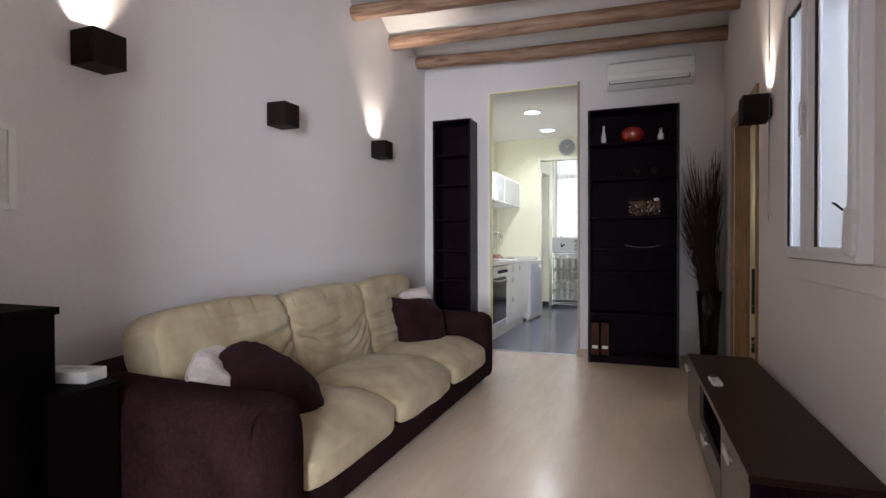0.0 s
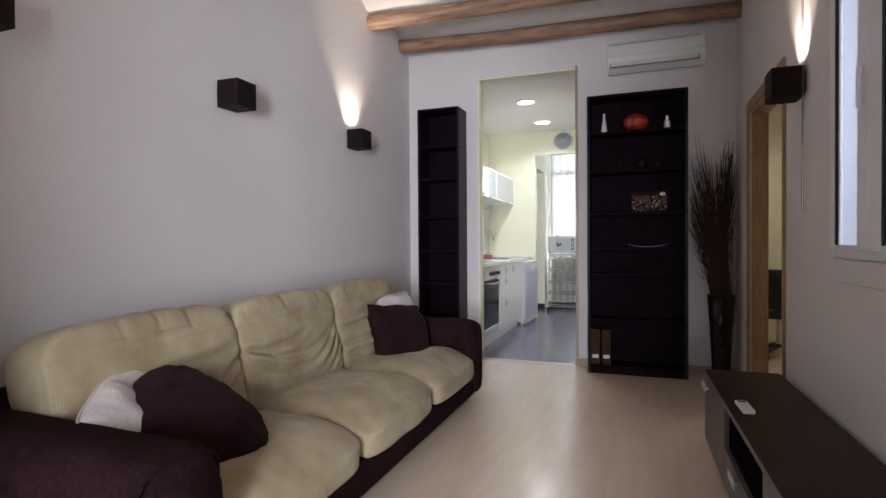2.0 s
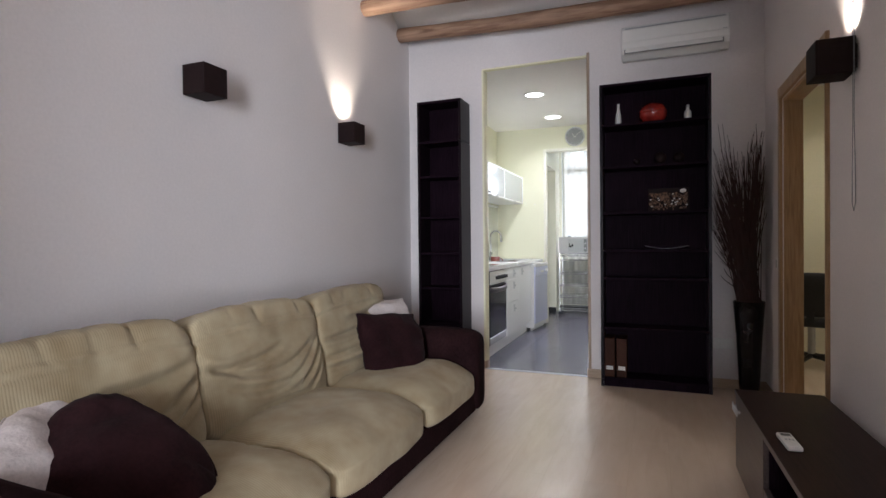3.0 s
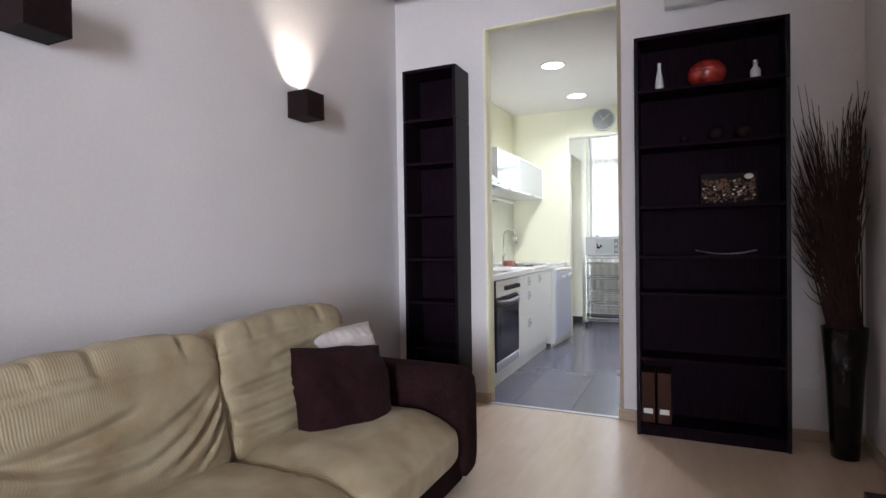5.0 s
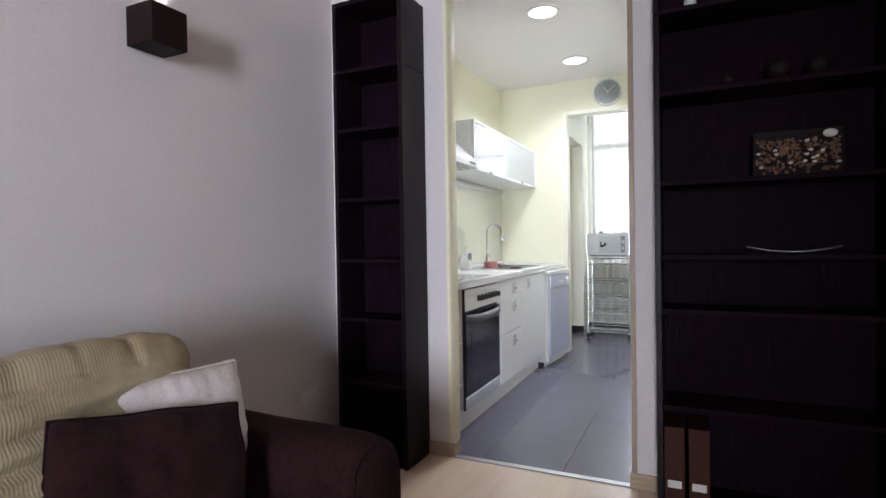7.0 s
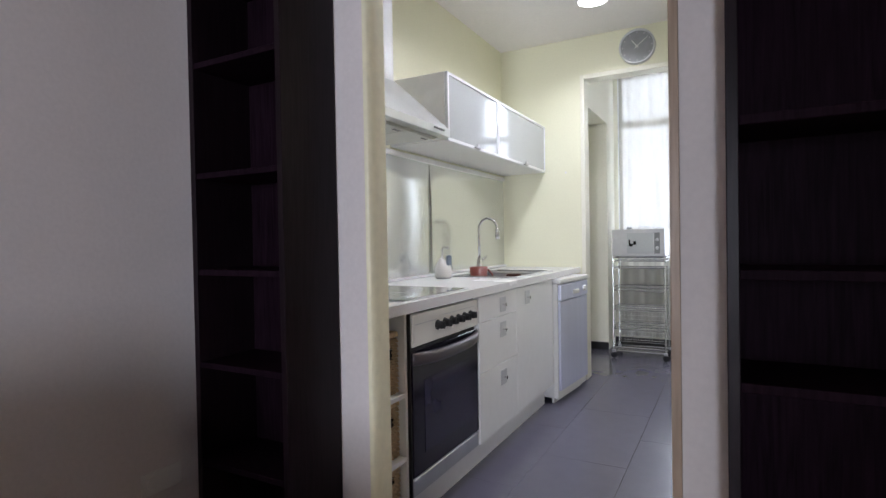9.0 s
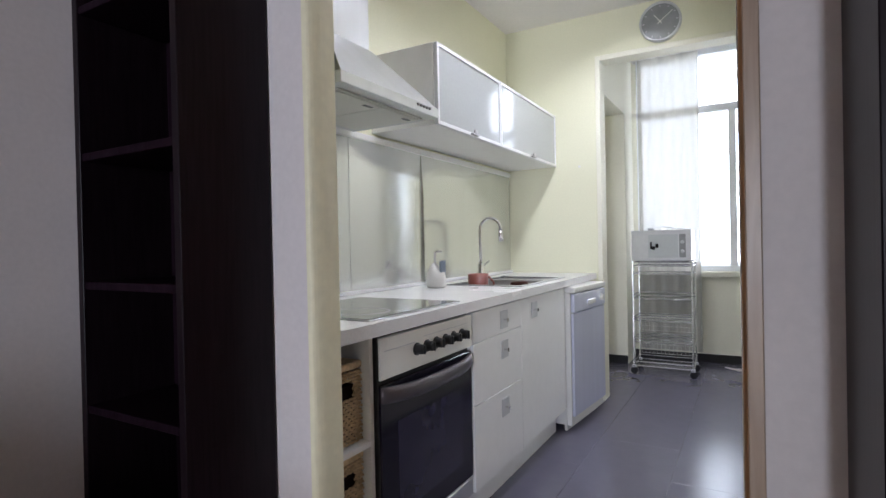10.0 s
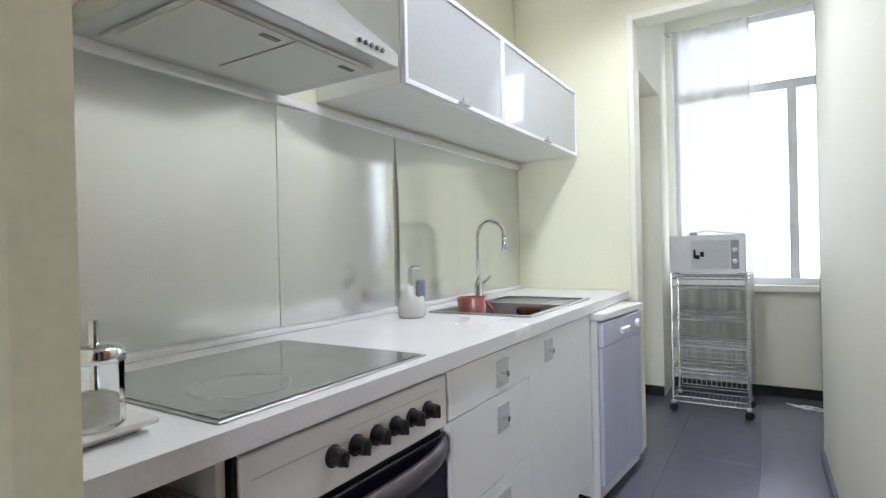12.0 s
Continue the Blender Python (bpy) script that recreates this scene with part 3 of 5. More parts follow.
def wall_lamp(x, y, face, lit, z=1.868):
    """Open-topped square box lamp, 0.15 m; face +1 looks to +x."""
    ob = thing("wall_lamp", "dark brown box wall lamp, lit and throwing light upwards" if lit else "dark brown box wall lamp, switched off", "wall lamp", (x, y, z), 0 if face > 0 else 180, "wall lamps")
    w, d, h, t = 0.15, 0.15, 0.145, 0.010
    part("shade", boxes((0.012, 0.012 + t, -w / 2, w / 2, 0, h), (d - t, d, -w / 2, w / 2, 0, h), (0.012 + t, d - t, -w / 2, -w / 2 + t, 0, h), (0.012 + t, d - t, w / 2 - t, w / 2, 0, h), (0.012 + t, d - t, -w / 2 + t, w / 2 - t, 0.0, t), bevel=0.0015), M_LAMP, ob)
    part("wall_plate", boxes((0, 0.012, -0.05, 0.05, 0.02, 0.12), bevel=0.002), M_BLACK, ob)
    part("bulb", lathe(bmesh.new(), [(0.012, 0.012), (0.018, 0.02), (0.02, 0.034), (0.012, 0.042)], 12, (0.08, 0.0, 0)), M_BULB if lit else M_CERAMIC, ob)


wall_lamp(LX, 1.445, 1, True)
wall_lamp(LX, 2.68, 1, False)
wall_lamp(LX, 4.055, 1, True)
wall_lamp(RX, 3.335, -1, True, 1.806)


def air_conditioner():
    ob = thing("air_conditioner", "white wall-mounted air conditioner above the bookcase", "air conditioner", (0.46, EY, 2.555))
    w = 0.755
    bm = bmesh.new()
    prof = [(0, 0.02), (-0.10, 0.0), (-0.155, 0.035), (-0.178, 0.08), (-0.182, 0.20), (-0.165, 0.245), (0, 0.248)]
    L = [bm.verts.new((-w / 2, y, z)) for y, z in prof]
    R = [bm.verts.new((w / 2, y, z)) for y, z in prof]
    for k in range(len(prof)):
        j = (k + 1) % len(prof)
        bm.faces.new((L[k], L[j], R[j], R[k]))
    bm.faces.new(L)
    bm.faces.new(R[::-1])
    bmesh.ops.bevel(bm, geom=bm.edges[:], offset=0.006, segments=2, affect="EDGES", profile=0.5)
    part("housing", bm, M_PLASTIC, ob)
    part("front_panel", boxes((-w / 2 + 0.006, w / 2 - 0.006, -0.190, -0.181, 0.118, 0.215), bevel=0.004), M_PLASTIC, ob)
    # solid grey strip in place of the intake's shaded opening
    part("intake_shade", boxes((-w / 2 + 0.03, w / 2 - 0.03, -0.184, -0.178, 0.221, 0.228)), M_STEELD, ob, "grey strip standing in for the shade in the intake")
    part("flap", move(boxes((-w / 2 + 0.03, w / 2 - 0.05, -0.006, 0.0, -0.032, 0.032), bevel=0.003), pose(0, -0.176, 0.066, -24, 0, 0)), M_PLASTIC, ob)
    # grey plate behind the flap: shade of the outlet put in as colour
    part("flap_shade", move(boxes((-w / 2 + 0.022, w / 2 - 0.042, -0.003, 0.0, -0.039, 0.039)), pose(0, -0.172, 0.064, -24, 0, 0)), M_CLOCK, ob, "grey plate standing in for the shade round the flap")
    part("badge", boxes((w / 2 - 0.05, w / 2 - 0.02, -0.1915, -0.1895, 0.125, 0.131)), M_STEELD, ob)


air_conditioner()


# ---- bookcases ----
def bookcase(name, x0, x1, y0, y1, h, shelves, label):
    ob = thing(name, label, "bookcase", ((x0 + x1) / 2, (y0 + y1) / 2, 0))
    w, d, t = (x1 - x0) / 2, (y1 - y0) / 2, 0.022
    for sx in (-1, 1):
        a = (w - t) * sx
        part("side_panel", boxes((min(a, w * sx), max(a, w * sx), -d, d, 0, 2.018), bevel=0.0015), M_ESPS, ob)
        part("extension_side", boxes((min(a, w * sx), max(a, w * sx), -d, d, 2.022, h), bevel=0.0015), M_ESPS, ob)
    part("back_panel", boxes((-w + t, w - t, d - 0.012, d - 0.003, 0.06, h - 0.02)), M_ESP, ob)
    part("top_panel", boxes((-w + t, w - t, -d, d - 0.012, h - 0.022, h), bevel=0.0015), M_ESP, ob)
    part("plinth", boxes((-w + t, w - t, -d + 0.012, -d + 0.028, 0, 0.055)), M_ESP, ob)
    for z in (0.072, *shelves):
        part("shelf", boxes((-w + t, w - t, -d + 0.004, d - 0.013, z - 0.019, z), bevel=0.0015), M_ESP, ob)
    return ob


BX0, BX1, BY = -0.08, 0.705, 4.985
SH = (0.465, 0.85, 1.066, 1.36, 1.715, 2.04)
bookcase("bookcase", BX0, BX1, BY, EY - 0.005, 2.35, SH, "tall wide wenge bookcase, mostly empty, beside the kitchen opening")
bookcase("bookcase", -1.64, -1.23, BY, EY - 0.005, 2.38, (0.42, 0.745, 1.05, 1.365, 1.725, 2.03), "tall narrow empty wenge bookcase in the room corner")


def bottle(name, x, y, z, prof, mat, label, cat):
    ob = thing(name, label, cat, (x, y, z))
    part("body", lathe(bmesh.new(), prof, 20), mat, ob, smooth=True)
    return ob


bottle("vase", 0.055, 5.08, 2.04, [(0.018, 0), (0.024, 0.03), (0.02, 0.08), (0.010, 0.13), (0.009, 0.165), (0.012, 0.17)], M_CERAMIC, "slim white ceramic bottle vase on the top shelf", "vase")
b2 = bottle("bottle", 0.553, 5.08, 2.04, [(0.022, 0), (0.026, 0.015), (0.026, 0.06), (0.012, 0.08), (0.012, 0.095)], M_CERAMIC, "small white bottle with a pale cap", "bottle")
part("cap", lathe(bmesh.new(), [(0.013, 0.095), (0.014, 0.112), (0.006, 0.117)], 16), M_STEELD, b2)
bowl = thing("bowl", "glossy dark red round lidded bowl on the top shelf", "bowl", (0.31, 5.09, 2.04))
part("body", lathe(bmesh.new(), [(0.04, 0), (0.075, 0.012), (0.098, 0.04), (0.105, 0.07), (0.1045, 0.074)], 32), M_RED, bowl, smooth=True)
part("lid", lathe(bmesh.new(), [(0.1045, 0.0745), (0.101, 0.095), (0.088, 0.122), (0.06, 0.146), (0.025, 0.157), (0.008, 0.158)], 32), M_RED, bowl, smooth=True)
for dx, r in ((0.19, 0.026), (0.36, 0.044), (0.49, 0.040)):
    knob = thing("carved_ball", "small dark carved wooden ball on a foot", "ornament", (dx, 5.09, 1.715), 0, "carved balls")
    part("ball", lathe(bmesh.new(), [(r * 0.35, 0.014)] + [(r * math.sin(math.pi * k / 12), 0.012 + r - r * math.cos(math.pi * k / 12)) for k in range(2, 12)] + [(r * 0.2, 0.012 + 2 * r)], 20), M_LAMP, knob, smooth=True)
    part("foot", lathe(bmesh.new(), [(r * 0.6, 0), (r * 0.55, 0.010), (r * 0.4, 0.016)], 16), M_LAMP, knob, smooth=True)


def pebble_box():
    ob = thing("pebble_picture", "clear box of potpourri pebbles leaning on the shelf", "ornament", (0.417, 5.07, 1.36))
    part("frame", boxes((-0.145, 0.145, 0.012, 0.022, 0, 0.175), bevel=0.002), M_LAMP, ob)
    rnd = random.Random(5)
    bm = bmesh.new()
    for _ in range(240):
        m = pose(rnd.uniform(-0.135, 0.135), rnd.uniform(-0.004, 0.008), 0.012 + 0.125 * rnd.random() ** 0.8, rnd.uniform(0, 360), rnd.uniform(0, 360), 0) @ Matrix.Diagonal((rnd.uniform(0.5, 1.4), rnd.uniform(0.4, 0.8), rnd.uniform(0.5, 1), 1))
        bmesh.ops.create_icosphere(bm, subdivisions=1, radius=0.0078, matrix=m)
    mat = material("pebbles", (0.24, 0.13, 0.075), 0.6, grain=70, vary=0.5, blotch=40)
    tagged(part("pebble_fill", bm, mat, ob), kind="stuff")
    bm = bmesh.new()
    for _ in range(14):
        bmesh.ops.create_icosphere(bm, subdivisions=1, radius=0.0072, matrix=pose(rnd.uniform(-0.13, 0.13), -0.006, rnd.uniform(0.015, 0.14)) @ Matrix.Diagonal((1.2, 0.6, 0.8, 1)))
    bmesh.ops.create_icosphere(bm, subdivisions=2, radius=0.02, matrix=pose(0.10, -0.004, 0.15) @ Matrix.Diagonal((1.2, 0.6, 0.8, 1)))
    tagged(part("shell_fill", bm, M_PAPER, ob), kind="stuff")


pebble_box()

tray = thing("tray", "thin dark curved tray on the middle shelf", "tray", (0.40, 5.08, 1.066))
bm = bmesh.new()
rows = []
for i in range(17):
    x = -0.155 + 0.31 * i / 16
    z = 0.004 + 0.022 * (x / 0.155) ** 2
    hw = 0.055 * math.sqrt(max(0.02, 1 - (x / 0.158) ** 2))
    rows.append([bm.verts.new((x, -hw, z + 0.006)), bm.verts.new((x, 0, z)), bm.verts.new((x, hw, z + 0.006)), bm.verts.new((x, 0, z + 0.006))])
for a, b in zip(rows, rows[1:]):
    for k in range(4):
        bm.faces.new((a[k], a[(k + 1) % 4], b[(k + 1) % 4], b[k]))
part("dish", bm, M_STEELD, tray, smooth=True)

for fx in (0.0, 0.09):
    f = thing("file_box", "brown card lever-arch file with a white spine label", "file box", (BX0 + 0.062 + fx, 5.10, 0.072), 0, "files")
    part("body", boxes((-0.038, 0.038, -0.09, 0.11, 0, 0.30), bevel=0.003), M_FOLDER, f)
    part("spine_label", boxes((-0.026, 0.026, -0.092, -0.0905, 0.055, 0.085)), M_PAPER, f, "white paper label")


def twig_vase():
    ob = thing("floor_vase", "tall smoked glass floor vase full of dark dry twigs", "vase", (0.945, 5.03, 0))
    prof = [(0.045, 0.0), (0.062, 0.006), (0.068, 0.1), (0.085, 0.45), (0.103, 0.69), (0.098, 0.69), (0.080, 0.45), (0.062, 0.1), (0.05, 0.03)]
    part("vase_glass", lathe(bmesh.new(), prof, 32), M_VASE, ob, smooth=True)
    rnd = random.Random(11)
    bm = bmesh.new()
    sheaves = [(-0.21, -0.05, 1.72), (-0.15, 0.06, 1.86), (-0.09, -0.10, 1.62), (-0.03, 0.05, 1.80), (0.04, -0.04, 1.93), (0.09, 0.08, 1.84), (-0.20, 0.02, 1.50), (0.02, 0.12, 1.55)]
    for i in range(330):
        a = rnd.uniform(0, 2 * math.pi)
        r0, r1 = rnd.uniform(0, 0.045), rnd.uniform(0.01, 0.088)
        sx, sy, st = sheaves[i % 8]
        tipx = max(-0.24, min(0.118, sx + rnd.gauss(0, 0.028)))
        tipy = max(-0.16, min(0.17, sy + rnd.gauss(0, 0.04)))
        top = st - 0.14 + rnd.gauss(-0.12, 0.15) if i % 5 else st - 0.14 + rnd.uniform(0.0, 0.12)
        w = [rnd.uniform(-0.018, 0.018) for _ in range(6)]
        pts = [(r0 * math.cos(a), r0 * math.sin(a), 0.03), (r1 * math.cos(a) * 0.9, r1 * math.sin(a) * 0.9, 0.68)]
        for k, s in enumerate((0.35, 0.6, 0.82, 1.0)):
            z = 0.68 + (top - 0.68) * s
            pts.append((pts[1][0] * (1 - s) + tipx * s ** 1.3 + w[k] * s, pts[1][1] * (1 - s) + tipy * s + w[(k + 2) % 6] * s, z))
        tube(bm, pts, rnd.uniform(0.0045, 0.0075), 4, 0.0016)
    tagged(part("twig", bm, M_TWIG, ob, "dark reddish dry twigs"), kind="stuff")


twig_vase()


# ---- television bench ----
def tv_bench():
    w, ln, h = 0.36, 1.89, 0.41
    ob = thing("tv_bench", "long low wenge television bench with drawers and an open niche", "tv bench", (0.678, 3.565, 0), 1.25)
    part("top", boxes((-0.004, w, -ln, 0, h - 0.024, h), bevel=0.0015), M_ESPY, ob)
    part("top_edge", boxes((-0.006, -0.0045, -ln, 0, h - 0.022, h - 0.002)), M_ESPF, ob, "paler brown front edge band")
    part("base", boxes((0.02, w, -ln + 0.02, -0.02, 0, 0.03)), M_ESP, ob)
    part("bottom", boxes((0.006, w, -ln + 0.018, -0.018, 0.031, 0.05)), M_ESP, ob)
    for y in (-ln, -1.335, -0.63, -0.018):
        part("upright", boxes((0.018 if -ln < y < -0.02 else 0.0, w, y, y + 0.018, 0.031, h - 0.025), bevel=0.001), M_ESP, ob)
    part("back", boxes((w - 0.012, w - 0.002, -ln + 0.018, -0.018, 0.05, h - 0.025)), M_ESP, ob)
    part("niche_shelf", boxes((0.02, w - 0.012, -1.317, -0.63, 0.185, 0.20)), M_ESP, ob)
    for ya, yb, za, zb, hy, hz in ((-0.622, -0.002, 0.034, h - 0.027, -0.085, 0.335), (-1.325, -0.626, 0.034, 0.198, -0.88, 0.165), (-ln + 0.002, -1.329, 0.034, h - 0.027, -1.545, 0.345)):
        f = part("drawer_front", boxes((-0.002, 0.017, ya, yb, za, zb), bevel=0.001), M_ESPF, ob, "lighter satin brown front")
        handle = part("handle", boxes((-0.020, -0.0155, hy - 0.065, hy + 0.065, hz - 0.018, hz + 0.018), bevel=0.0015), M_PULL, f, "flat aluminium handle")
        for py in (hy - 0.05, hy + 0.05):
            part("handle_post", boxes((-0.0155, -0.003, py - 0.006, py + 0.006, hz - 0.006, hz + 0.006)), M_STEELD, handle)


tv_bench()
rc = thing("remote_control", "small white air conditioner remote lying on the bench", "remote control", (0.752, 2.83, 0.4105), 3)
part("body", boxes((-0.024, 0.024, -0.075, 0.075, 0, 0.018), bevel=0.006, seg=2), M_PLASTIC, rc)
part("display", boxes((-0.016, 0.016, 0.035, 0.06, 0.0175, 0.019)), M_CLOCK, rc, "grey display")
for k in range(3):
    part("button", boxes((-0.014 + k * 0.011, -0.007 + k * 0.011, -0.01, 0.004, 0.0175, 0.0195), bevel=0.001), M_STEELD, rc)


# ---- sofa ----
def crease(s, w, s0, w0, s1, w1, sag, wide):
    """Depth of a fold that runs from one point of a cushion's face to another."""
    if not min(s0, s1) <= s <= max(s0, s1):
        return 0.0
    k = (s - s0) / (s1 - s0)
    d = (w - (w0 + (w1 - w0) * k - sag * 4 * k * (1 - k))) / wide
    fade = min(1.0, 5 * k + 0.15, 5 * (1 - k) + 0.15)
    return fade * (math.exp(-d * d) - 0.55 * math.exp(-(d + 2.1) ** 2) - 0.35 * math.exp(-(d - 2.1) ** 2))


FOLDS = [
    [(0.5, 0.04, 0.16, -0.22, 0.02, 0.035), (0.5, -0.06, 0.25, -0.30, 0.01, 0.03), (0.5, 0.16, -0.05, 0.08, 0.05, 0.04)],
    [(-0.5, 0.13, 0.5, 0.17, 0.26, 0.032), (-0.5, 0.05, 0.1, 0.10, 0.05, 0.03), (0.5, 0.12, 0.02, -0.24, 0.05, 0.028), (0.5, 0.06, 0.16, -0.30, 0.04, 0.026), (0.5, -0.02, 0.28, -0.36, 0.03, 0.026), (-0.4, -0.12, 0.05, -0.22, 0.04, 0.035)],
    [(-0.5, 0.02, 0.1, 0.06, 0.02, 0.025), (-0.5, -0.16, 0.15, -0.12, 0.02, 0.025), (-0.5, -0.28, 0.2, -0.24, 0.03, 0.03), (-0.2, 0.16, 0.45, 0.24, 0.02, 0.03)],
]


def back_cushion(i, a, b, rise):
    """Soft cushion: sagging folds on the face, a welt below the top and gathers above it."""
    h, wide = 0.53, b - a
    bm = soft_box(0.25, wide + 0.006, h, 9, 64, 0.06, 0.004, 40 + i * 3.7)
    for v in bm.verts:
        u, w = v.co.y / wide, v.co.z / h
        front = max(0.0, min(1.0, v.co.x / 0.10))
        for f in FOLDS[i]:
            v.co.x -= 0.017 * front * crease(u, w, *f)
        v.co.x += front * (0.022 * math.exp(-((w + 0.22) / 0.16) ** 2) * (1 - (2 * u) ** 4) + 0.010 * noise.noise(Vector((u * 3.1 + i * 5, w * 3, 2))))
        v.co.x -= 0.007 * front * math.exp(-((w - 0.30) / 0.018) ** 2)
        if w > 0.26:
            g = noise.noise(Vector((u * 11 + i * 9, w * 1.2, i))) + 0.6 * max(0.0, math.sin(34 * u + 3 * w + i * 2)) ** 6 * (noise.noise(Vector((u * 5, i, 7))) > -0.1)
            v.co.z -= 0.009 * g * min(1.0, (w - 0.26) * 6)
            v.co.x -= 0.011 * front * max(0.0, g) * min(1.0, (w - 0.26) * 6)
        v.co.z += rise * (u + 0.5) * max(0.0, w + 0.2)
        v.co.z -= 0.028 * abs(2 * u) ** 5 * max(0.0, w / 0.5)
    return move(bm, pose(-1.475, (a + b) / 2, 0.572, 0, -13, 0))


def seat_cushion(i, a, b):
    """Flat seat block with a rolled front, sunk in towards its seams."""
    wide = b - a
    bm = soft_box(0.66, wide + 0.008, 0.20, 8, 48, 0.0, 0.007, i * 5.1)
    for v in bm.verts:
        u, k = v.co.y / wide, (v.co.x + 0.33) / 0.66
        top = max(0.0, v.co.z / 0.10)
        v.co.z += top * (0.034 * (1 - abs(2 * u) ** 3.0) + 0.012 * math.sin(math.pi * k) - 0.01)
        if k > 0.62:
            v.co.z -= top * 0.085 * ((k - 0.62) / 0.38) ** 2.2
            v.co.x += 0.020 * (1 - abs(2 * u) ** 4) * (k - 0.62) / 0.38
        v.co.z -= top * 0.010 * math.exp(-((k - 0.45) ** 2 / 0.05 + u * u / 0.08))
        v.co.z += top * 0.006 * noise.noise(Vector((u * 7 + i * 3, k * 5, 1)))
        near = math.exp(-((0.5 - abs(u)) / 0.05) ** 2)
        v.co.z += top * 0.008 * near * noise.noise(Vector((u * 2, k * 16, i * 4)))
    return move(bm, pose(-1.075, (a + b) / 2, 0.272))


def sofa_arm(x0, x1, y0, y1, top, inner):
    """Padded arm: rounded along its top, its front panel set in a rolled edge."""
    bm = bmesh.new()
    n, m = 40, 28
    wide, rows = y1 - y0, []
    for i in range(n + 1):
        k = i / n
        x = x0 + (x1 - x0) * k
        shrink = 1 - 0.16 * max(0.0, (k - 0.93) / 0.07) ** 3
        row = []
        for j in range(m):
            a = 2 * math.pi * j / m
            c, s = math.cos(a), math.sin(a)
            q = (abs(c) ** 5 + abs(s) ** 5) ** -0.2
            py, pz = q * c, q * s
            y = (y0 + y1) / 2 + py * wide / 2 * shrink
            z = 0.05 + (top - 0.05) * (pz + 1) / 2
            if pz > 0.3:
                z -= 0.018 * (abs(py) ** 3) + 0.035 * max(0.0, (k - 0.90) / 0.10) ** 2.5
                z += 0.022 * (1 - k)
            z += 0.004 * noise.noise(Vector((x * 6, y * 9, inner)))
            y += 0.004 * noise.noise(Vector((x * 5, z * 7, inner + 3)))
            row.append(bm.verts.new((x, y, z)))
        rows.append(row)
    for p, q in zip(rows, rows[1:]):
        for j in range(m):
            bm.faces.new((p[j], p[(j + 1) % m], q[(j + 1) % m], q[j]))
    bm.faces.new(rows[0][::-1])
    bm.faces.new(rows[-1])
    return bm


def sofa():
    x0, x1 = LX + 0.02, -0.765
    ob = thing("sofa", "three-seat sofa with beige corduroy cushions on a dark brown base", "sofa", (0, 0, 0))
    part("base", boxes((x0 + 0.02, x1 - 0.005, 1.40, 3.95, 0.035, 0.205), bevel=0.02, seg=3), M_BROWN, ob, "dark brown fabric base", True)
    part("back_frame", move(soft_box(0.24, 2.83, 0.55, 10, 16, 0, 0.004, 3), pose(x0 + 0.13, 2.655, 0.355)), M_BROWN, ob, "dark brown fabric", True)
    for y0, y1, xf, top, sd in ((1.19, 1.47, -0.735, 0.592, 1), (3.885, 4.125, -0.762, 0.553, 9)):
        arm = part("armrest", sofa_arm(x0, xf, y0, y1, top, sd), M_BROWN, ob, "dark brown fabric armrest", True)
        yc, r = (y0 + y1) / 2, (y1 - y0) / 2 - 0.012
        seam = [(xf - 0.030, yc + r * math.cos(math.pi * k / 16), top - 0.10 + 0.082 * math.sin(math.pi * k / 16) ** 0.5) for k in range(17)]
        part("piping", tube(bmesh.new(), [(xf - 0.030, yc + r, 0.08)] + seam + [(xf - 0.030, yc - r, 0.08)], 0.006, 6), M_BROWN, arm, smooth=True)
    edges = [1.475, 2.285, 3.10, 3.895]
    for i, (a, b) in enumerate(zip(edges, edges[1:])):
        part("seat_cushion", seat_cushion(i, a, b), M_CORD, ob, "beige corduroy seat cushion", True)
    for i, (a, b, rise) in enumerate(((1.42, 2.255, 0.012), (2.255, 3.085, 0.006), (3.085, 3.90, 0.035))):
        part("back_cushion", back_cushion(i, a, b, rise), M_CORD, ob, "beige corduroy back cushion with sagging folds", True)
    for fx, fy in ((-0.85, 3.99), (-0.85, 1.32), (x0 + 0.14, 3.99), (x0 + 0.14, 1.32)):
        part("foot", lathe(bmesh.new(), [(0.026, 0), (0.03, 0.005), (0.034, 0.075)], 14, (fx, fy, 0)), M_BLACK, ob)


sofa()


